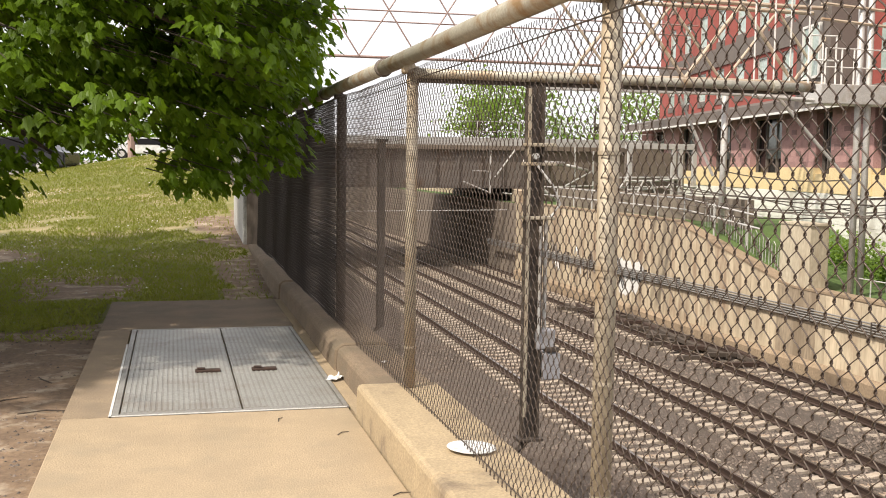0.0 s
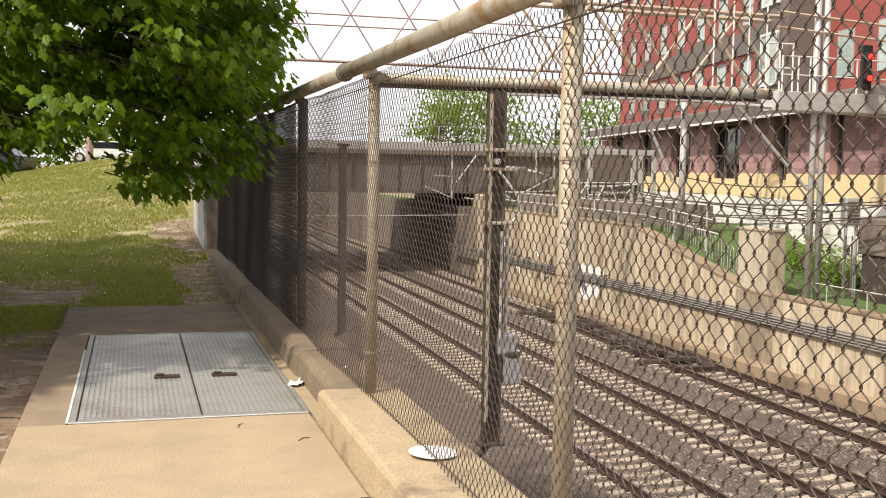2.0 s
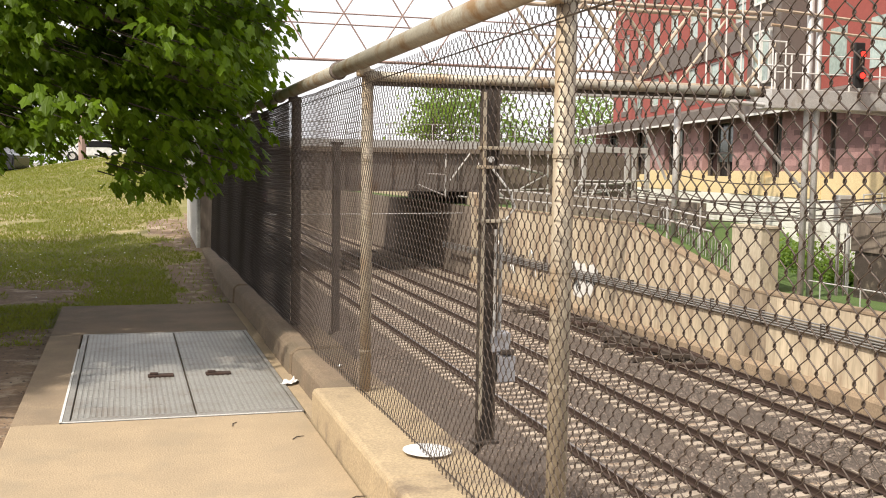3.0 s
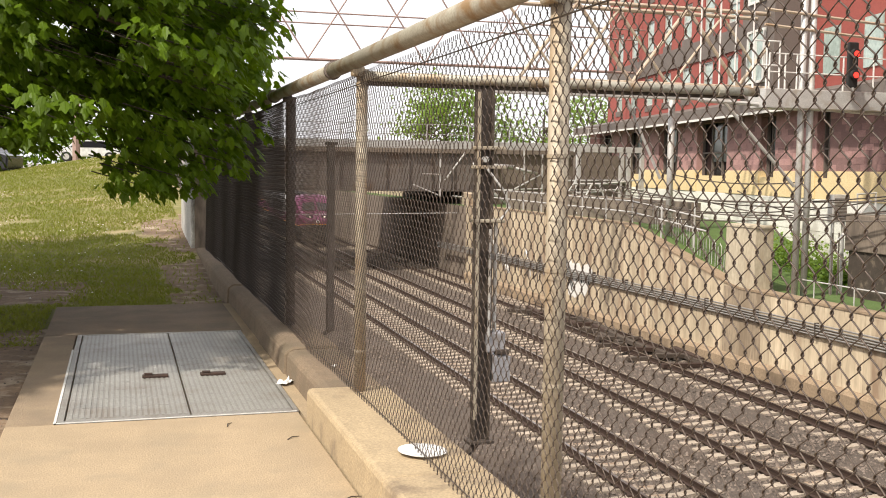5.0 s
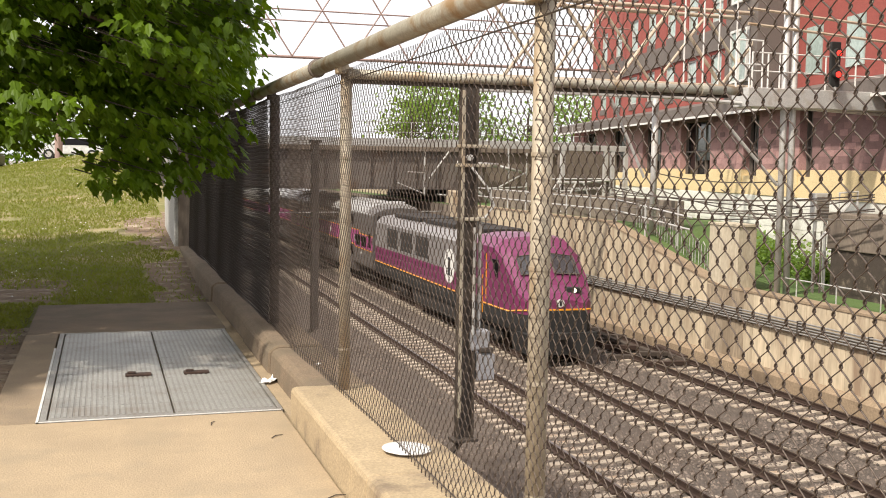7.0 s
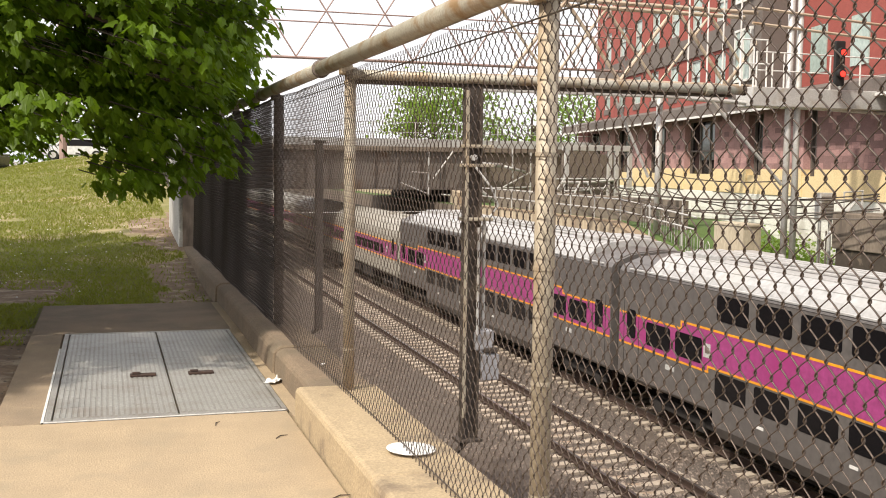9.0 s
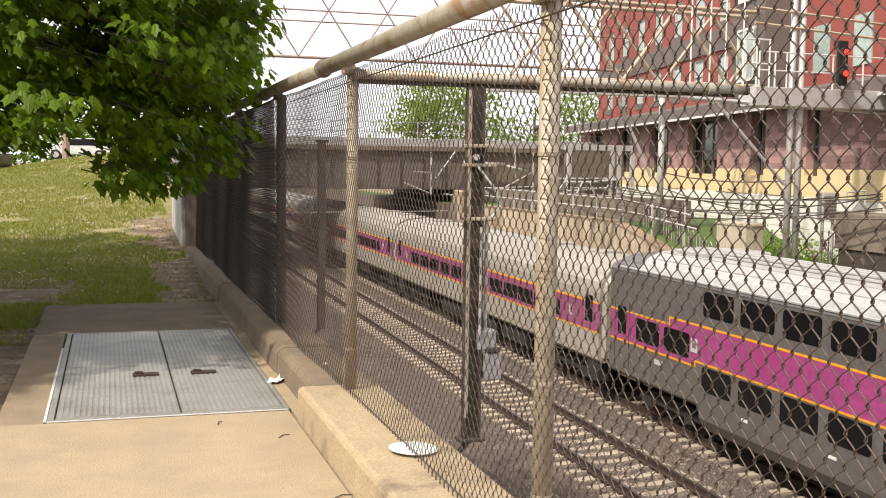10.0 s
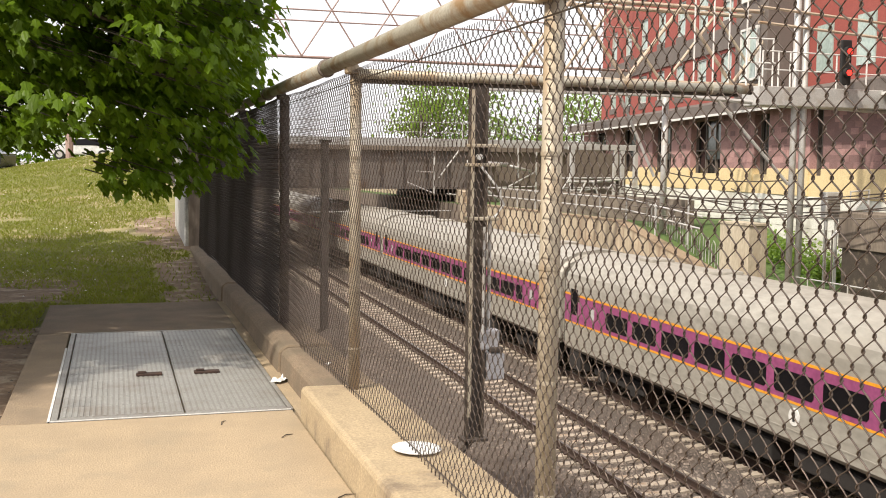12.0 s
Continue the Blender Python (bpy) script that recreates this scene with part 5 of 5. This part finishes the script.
def build_bilevel(name, label):
    c = thing(name, label, "train car", group="train")
    L = 11.75
    hw = 1.52
    low = shell([(1.38, 0.50), (hw, 0.76), (hw, 3.82), (1.44, 3.94), (0.9, 4.16), (0.0, 4.24)], -6.9, 6.9)
    part("body", low, TGREY, c, "warm grey body")
    for s in (-1, 1):
        bm = shell([(1.45, 1.00), (hw, 1.08), (hw, 3.82), (1.44, 3.94), (0.9, 4.16), (0.0, 4.24)], min(s * 6.9, s * L), max(s * 6.9, s * L))
        part("end_section", bm, TGREY, c)
        part("end_wall", cube((-1.30, min(s * L, s * (L + 0.05)), 1.15), (1.30, max(s * L, s * (L + 0.05)), 3.85)), UNDER, c)
        part("gangway", cube((-0.55, min(s * L, s * (L + 0.36)), 1.2), (0.55, max(s * L, s * (L + 0.36)), 3.4)), BLACK, c)
    # raised ribbed roof
    roof = shell([(1.49, 3.90), (1.42, 4.05), (1.22, 4.23), (0.9, 4.36), (0.0, 4.46)], -10.1, 10.1)
    rf = part("roof", roof, TSILVER, c, "ribbed silver roof")
    for s in (-1, 1):
        bm = shell([(1.44, 3.88), (1.25, 4.04), (0.9, 4.18), (0.0, 4.27)], min(s * 10.1, s * 11.6), max(s * 10.1, s * 11.6))
        part("roof_end", bm, TGREY, c)
        part("roof_edge", bar([(s * 1.50, -11.2, 3.88), (s * 1.50, 11.2, 3.88)], 0.03, 5), TSILVER, c)
        part("panel_seam", bar([(s * 1.522, -11.6, 3.80), (s * 1.522, 11.6, 3.80)], 0.012, 4), TGREY, c)
        for e in (-1, 1):
            part("roof_duct", cube((s * 0.62 - 0.3, e * 8.6 - 0.7, 4.26), (s * 0.62 + 0.3, e * 8.6 + 0.7, 4.50), 0.04), TSILVER, c)
    for i in range(9):
        x = -1.24 + 0.31 * i
        z = 4.47 - 0.10 * x * x - 0.05 * x ** 4
        part("roof_rib", bar([(x, -9.9, z), (x, 9.9, z)], 0.028, 5), TSILVER, rf)
    ys = [-6.2 + 1.55 * i for i in range(9)]
    windows(c, hw + 0.004, ys, 1.26, 3.14, 3.72, label="dark tinted upper-deck window")
    windows(c, hw + 0.004, ys, 1.24, 1.42, 1.98, label="dark tinted lower-deck window")
    for s in (-1, 1):
        part("stripe", side_plate(bmesh.new(), s, hw, -7.15, 7.15, 2.07, 2.87, 0.004), MAGENTA, c, "magenta stripe")
        for e in (-1, 1):
            a, b = min(e * 7.15, e * 11.7), max(e * 7.15, e * 11.7)
            part("stripe", side_plate(bmesh.new(), s, hw, a, b, 1.95, 2.70, 0.004), MAGENTA, c)
            a2, b2 = min(e * 7.15, e * 8.4), max(e * 7.15, e * 8.4)
            part("stripe", side_plate(bmesh.new(), s, hw, a2, b2, 2.70, 2.87, 0.004), MAGENTA, c)
            a3, b3 = min(e * 8.4, e * 11.7), max(e * 8.4, e * 11.7)
            bm = side_plate(bmesh.new(), s, hw, a3, b3, 2.70, 2.75, 0.006)
            side_plate(bm, s, hw, a, b, 1.90, 1.95, 0.006)
            side_plate(bm, s, hw, e * 8.4 - 0.03, e * 8.4 + 0.03, 2.70, 2.92, 0.0065)
            side_plate(bm, s, hw, e * 7.15 - 0.03, e * 7.15 + 0.03, 1.90, 2.07, 0.0065)
            part("pinstripe", bm, YELLOW, c, "yellow-orange pinstripe")
            n = part("notice", side_plate(bmesh.new(), s, hw, e * 7.2 - 0.15, e * 7.2 + 0.15, 2.24, 2.56, 0.012), PALEC, c, "small pale notice")
            part("notice_bar", side_plate(bmesh.new(), s, hw, e * 7.2 - 0.09, e * 7.2 + 0.07, 2.34, 2.47, 0.016), DULL, n)
            part("door_panel", side_plate(bmesh.new(), s, hw, e * 11.0 - 0.42, e * 11.0 + 0.42, 1.12, 3.05, 0.0025), TGREY, c)
            for q in (-0.42, 0.42):
                part("door_seam", side_plate(bmesh.new(), s, hw, e * 11.0 + q - 0.012, e * 11.0 + q + 0.012, 1.12, 3.05, 0.008), UNDER, c)
            part("step_plate", side_plate(bmesh.new(), s, hw, e * 8.9 - 0.22, e * 8.9 + 0.22, 1.62, 1.74, 0.01), PALEC, c, "small pale plate")
        bm = side_plate(bmesh.new(), s, hw, -8.4, 8.4, 2.87, 2.92, 0.006)
        side_plate(bm, s, hw, -7.15, 7.15, 2.02, 2.07, 0.006)
        part("pinstripe", bm, YELLOW, c, "yellow-orange pinstripe")
        emblem(c, s * (hw + 0.012), 0.2, 2.48, 0.20)
        for yy, z in ((-6.0, 1.15), (-2.0, 1.15), (2.0, 1.15), (5.0, 1.15)):
            part("label_plate", side_plate(bmesh.new(), s, hw, yy - 0.12, yy + 0.12, z - 0.04, z + 0.02, 0.01), WHITE, c)
    windows(c, hw + 0.008, [-9.54, -8.04, 8.04, 9.54], 1.24, 2.06, 2.64, name="vestibule_window")
    windows(c, hw + 0.008, [-11.0, 11.0], 0.5, 2.10, 2.84, name="door_window")
    part("underframe", cube((-1.15, -6.8, 0.30), (1.15, 6.8, 0.52), 0.03), UNDER, c)
    for y in (-9.1, 9.1):
        bogie(c, y)
    return c


def build_coach():
    c = thing("single_level_coach", "off-white single-level coach with magenta stripe and dark windows", "train car", group="train")
    L, hw = 12.05, 1.52
    bm = shell([(1.42, 1.02), (hw, 1.12), (hw, 3.02), (1.46, 3.30), (1.22, 3.62), (0.75, 3.84), (0.0, 3.92)], -L, L)
    bmesh.ops.bevel(bm, geom=[e for e in bm.edges if abs(e.verts[0].co.y - e.verts[1].co.y) < 0.01], offset=0.16, segments=3, affect="EDGES")
    part("body", bm, TCREAM, c, "off-white grimy body")
    ys = [8.3 - 1.625 * i for i in range(8)] + [-4.6, -6.05, -7.55]
    windows(c, hw + 0.006, ys, 1.33, 2.01, 2.48)
    windows(c, hw + 0.006, [-8.76], 0.60, 2.01, 2.48, name="small_window")
    for s in (-1, 1):
        part("stripe", side_plate(bmesh.new(), s, hw, -L + 0.12, L - 0.12, 1.90, 2.68, 0.003), FADED, c, "magenta stripe")
        bm = side_plate(bmesh.new(), s, hw, -L + 0.12, L - 0.12, 2.68, 2.74, 0.006)
        side_plate(bm, s, hw, -L + 0.12, L - 0.12, 1.85, 1.90, 0.006)
        part("pinstripe", bm, YELLOW, c, "yellow-orange pinstripe")
        for e in (-1, 1):
            d = part("door", side_plate(bmesh.new(), s, hw, e * 11.3 - 0.42, e * 11.3 + 0.42, 1.15, 3.02, 0.004), TCREAM, c)
            part("door_stripe", side_plate(bmesh.new(), s, hw, e * 11.3 - 0.40, e * 11.3 + 0.40, 1.90, 2.68, 0.008), FADED, d)
            part("door_window", side_plate(bmesh.new(), s, hw, e * 11.2 - 0.25, e * 11.2 + 0.25, 2.12, 2.88, 0.014), GLASS, d)
            part("notice", side_plate(bmesh.new(), s, hw, e * 9.9 - 0.13, e * 9.9 + 0.13, 2.14, 2.44, 0.012), PALEC, c, "small pale notice")
            part("end_wall", cube((-1.25, min(e * L, e * (L + 0.04)), 1.2), (1.25, max(e * L, e * (L + 0.04)), 3.4)), TCREAM, c)
            part("gangway", cube((-0.5, min(e * L, e * (L + 0.36)), 1.2), (0.5, max(e * L, e * (L + 0.36)), 3.3)), BLACK, c)
        emblem(c, s * (hw + 0.012), 0.1, 1.60, 0.18)
        part("sill_strip", side_plate(bmesh.new(), s, hw, -11.0, 11.0, 1.30, 1.33, 0.01), TCREAM, c)
    for yy in (-9, -5.5, 5.5, 9):
        part("roof_vent", cube((-0.35, yy - 0.4, 3.86), (0.35, yy + 0.4, 3.98), 0.03), TCREAM, c)
    part("underframe", cube((-1.2, -11.6, 0.86), (1.2, 11.6, 1.06), 0.02), UNDER, c)
    for y0, y1, z in ((-5.6, -3.2, 0.42), (-2.4, 0.4, 0.5), (1.2, 4.6, 0.38)):
        part("equipment_box", cube((-1.3, y0, z), (1.3, y1, 0.88), 0.04), UNDER, c)
    for y in (-9.0, 9.0):
        bogie(c, y)
    for e in (-1, 1):
        for s in (-1, 1):
            part("step", cube((s * 1.25 - 0.18, e * 11.3 - 0.4, 0.45), (s * 1.25 + 0.18, e * 11.3 + 0.4, 1.05), 0.02), UNDER, c)
    return c


def build_loco():
    c = thing("locomotive", "magenta and grey diesel locomotive with sloping nose", "locomotive", group="train")
    L = 10.7
    # stations along the nose: y, half width, shoulder height, top height
    st = [(-10.55, 0.98, 1.95, 2.05), (-10.35, 1.22, 2.10, 2.25), (-9.95, 1.36, 2.28, 2.48), (-9.5, 1.42, 2.75, 3.0), (-8.7, 1.48, 3.35, 3.68), (-8.0, 1.50, 3.62, 4.02), (-7.2, 1.52, 3.66, 4.10), (-5.6, 1.52, 3.62, 4.06), (-5.55, 1.52, 3.55, 3.95), (10.5, 1.52, 3.55, 3.95)]
    bm = bmesh.new()
    rings = []
    for y, hw, zs, zt in st:
        half = [(hw * 0.96, 0.95), (hw, 1.20), (hw, 1.56), (hw, min(2.34, zs - 0.12)), (hw * 0.985, zs), (hw * 0.78, zt - 0.10), (hw * 0.4, zt), (0, zt + 0.02)]
        prof = half + [(-x, z) for x, z in reversed(half[:-1])]
        rings.append([bm.verts.new((x, y, z)) for x, z in prof])
    n = len(rings[0])
    for j, (a, b) in enumerate(zip(rings, rings[1:])):
        for k in range(n):
            f = bm.faces.new((a[k], a[(k + 1) % n], b[(k + 1) % n], b[k]))
            kk = min(k, n - 2 - k)
            cab = st[j + 1][0] < -5.58
            f.material_index = 2 if kk < 2 or k == n - 1 else (0 if cab or kk < 3 else 1)
    f = bm.faces.new(rings[0][::-1])
    f.material_index = 0
    bm.faces.new(rings[-1]).material_index = 1
    bmesh.ops.recalc_face_normals(bm, faces=bm.faces)
    part("body", bm, [PLUM, LGREY, BLACK], c, "magenta nose and grey flanks")
    part("pilot", prism([(-1.15, 0.22), (1.15, 0.22), (1.32, 0.95), (-1.32, 0.95)], 1, -10.75, -9.2), BLACK, c, "black snow pilot")
    bm = cube((-0.99, -10.60, 0.93), (0.99, -10.54, 1.70), 0.02)
    part("lower_nose", bm, BLACK, c)
    bm = bmesh.new()
    box(bm, (-1.0, -10.605, 1.70), (1.0, -10.53, 1.75))
    for s in (-1, 1):
        tube(bm, [(s * 0.985, -10.56, 1.725), (s * 1.225, -10.36, 1.70), (s * 1.365, -9.95, 1.65), (s * 1.425, -9.5, 1.57), (s * 1.487, -8.7, 1.57), (s * 1.525, -7.2, 1.57), (s * 1.527, 10.4, 1.57)], 0.03, 4)
    part("pinstripe", bm, YELLOW, c, "yellow pinstripe")
    # windscreens lie on the sloping front
    for s in (-1, 1):
        bm = bmesh.new()
        vs = [bm.verts.new(p) for p in ((s * 0.12, -9.70, 2.87), (s * 1.08, -9.64, 2.82), (s * 1.06, -9.06, 3.40), (s * 0.12, -9.10, 3.52))]
        bm.faces.new(vs)
        bmesh.ops.solidify(bm, geom=bm.faces[:], thickness=0.05)
        w = part("windscreen", bm, SCREEN, c, "grey glass windscreen")
        part("frame", bar([(s * 0.12, -9.71, 2.88), (s * 1.08, -9.65, 2.83), (s * 1.06, -9.07, 3.41), (s * 0.12, -9.11, 3.53), (s * 0.12, -9.71, 2.88)], 0.02, 5), DULL, w)
        part("headlight_housing", cube((s * 0.62 - 0.28, -10.32, 2.24), (s * 0.62 + 0.28, -10.0, 2.44), 0.03), BLACK, c)
        part("headlight", disc((s * 0.62, -10.33, 2.34), 0.07, 1, 0.03), HEADL, c)
        part("side_window", cube((s * 1.44 - 0.05, -8.45, 2.60), (s * 1.44 + 0.085, -7.65, 3.25), 0.02), GLASS, c)
        part("door_line", bar([(s * 1.525, -7.3, 1.75), (s * 1.53, -7.3, 3.4)], 0.022, 4), YELLOW, c)
        part("grab_rail", bar([(s * 1.55, -7.0, 1.2), (s * 1.56, -7.0, 2.6)], 0.02, 5), YELLOW, c)
        emblem(c, s * 1.535, -2.75, 2.50, 0.70, 1.0)
        for y in (0.5, 3.2, 5.9):
            part("grille", cube((s * 1.50 - 0.03, y, 2.5), (s * 1.50 + 0.03, y + 2.0, 3.4), 0.01), UNDER, c)
        part("fuel_tank", cube((min(s * 0.5, s * 1.4), -3.2, 0.35), (max(s * 0.5, s * 1.4), 3.4, 1.0), 0.05), UNDER, c)
    e = part("front_emblem", disc((0, -10.6, 1.95), 0.14, 1, 0.03), WHITE, c, "white round emblem")
    part("emblem_bar", cube((-0.035, -10.63, 1.86), (0.035, -10.612, 2.02)), BLACK, e)
    part("coupler", cube((-0.15, -11.0, 0.75), (0.15, -10.6, 0.98), 0.03), UNDER, c)
    for y in (-6.6, 6.6):
        bogie(c, y, 1.15)
    for y0, y1 in ((-4.6, -2.0), (-1.4, 3.2), (4.0, 8.8)):
        part("roof_hatch", cube((-0.95, y0, 3.92), (0.95, y1, 4.10), 0.04), UNDER, c)
    part("underframe", cube((-1.3, -10.0, 0.80), (1.3, 10.4, 0.97), 0.02), UNDER, c)
    return c


loco = build_loco()
bi_a = build_bilevel("bilevel_coach", "warm grey bilevel coach with magenta stripe and silver roof")
bi_b = copy_thing(bi_a, Matrix())
co = [build_coach()]
for k in range(4):
    co.append(copy_thing(co[0], Matrix()))

# ---- what moves: the train runs towards and past the camera on the middle track ----
NOSE = [(0.0, 228.0), (2.0, 171.2), (4.0, 115.1), (5.0, 87.3), (6.0, 59.8), (6.4, 48.9), (6.8, 38.1), (7.2, 27.4), (8.0, 6.3), (8.8, -14.9), (9.2, -24.5), (9.6, -33.8), (10.2, -47.8), (10.6, -57.3), (11.0, -66.5), (11.5, -78.0), (12.0, -88.9)]
ANGLE = -math.degrees(math.atan(SLOPE))


def motions():
    train = [(loco, 10.7)]
    d = 21.6
    for car, pitch in [(bi_a, 24.0), (bi_b, 24.0)] + [(k, 24.7) for k in co]:
        train.append((car, d + pitch / 2))
        d += pitch
    for car, off in train:
        rows = []
        for t, n in NOSE:
            y = n + off
            rows.append((t, pose(TRACKS[1] + SLOPE * y, y, RAIL_Z, 0, 0, ANGLE)))
        walk(car, rows)


motions()
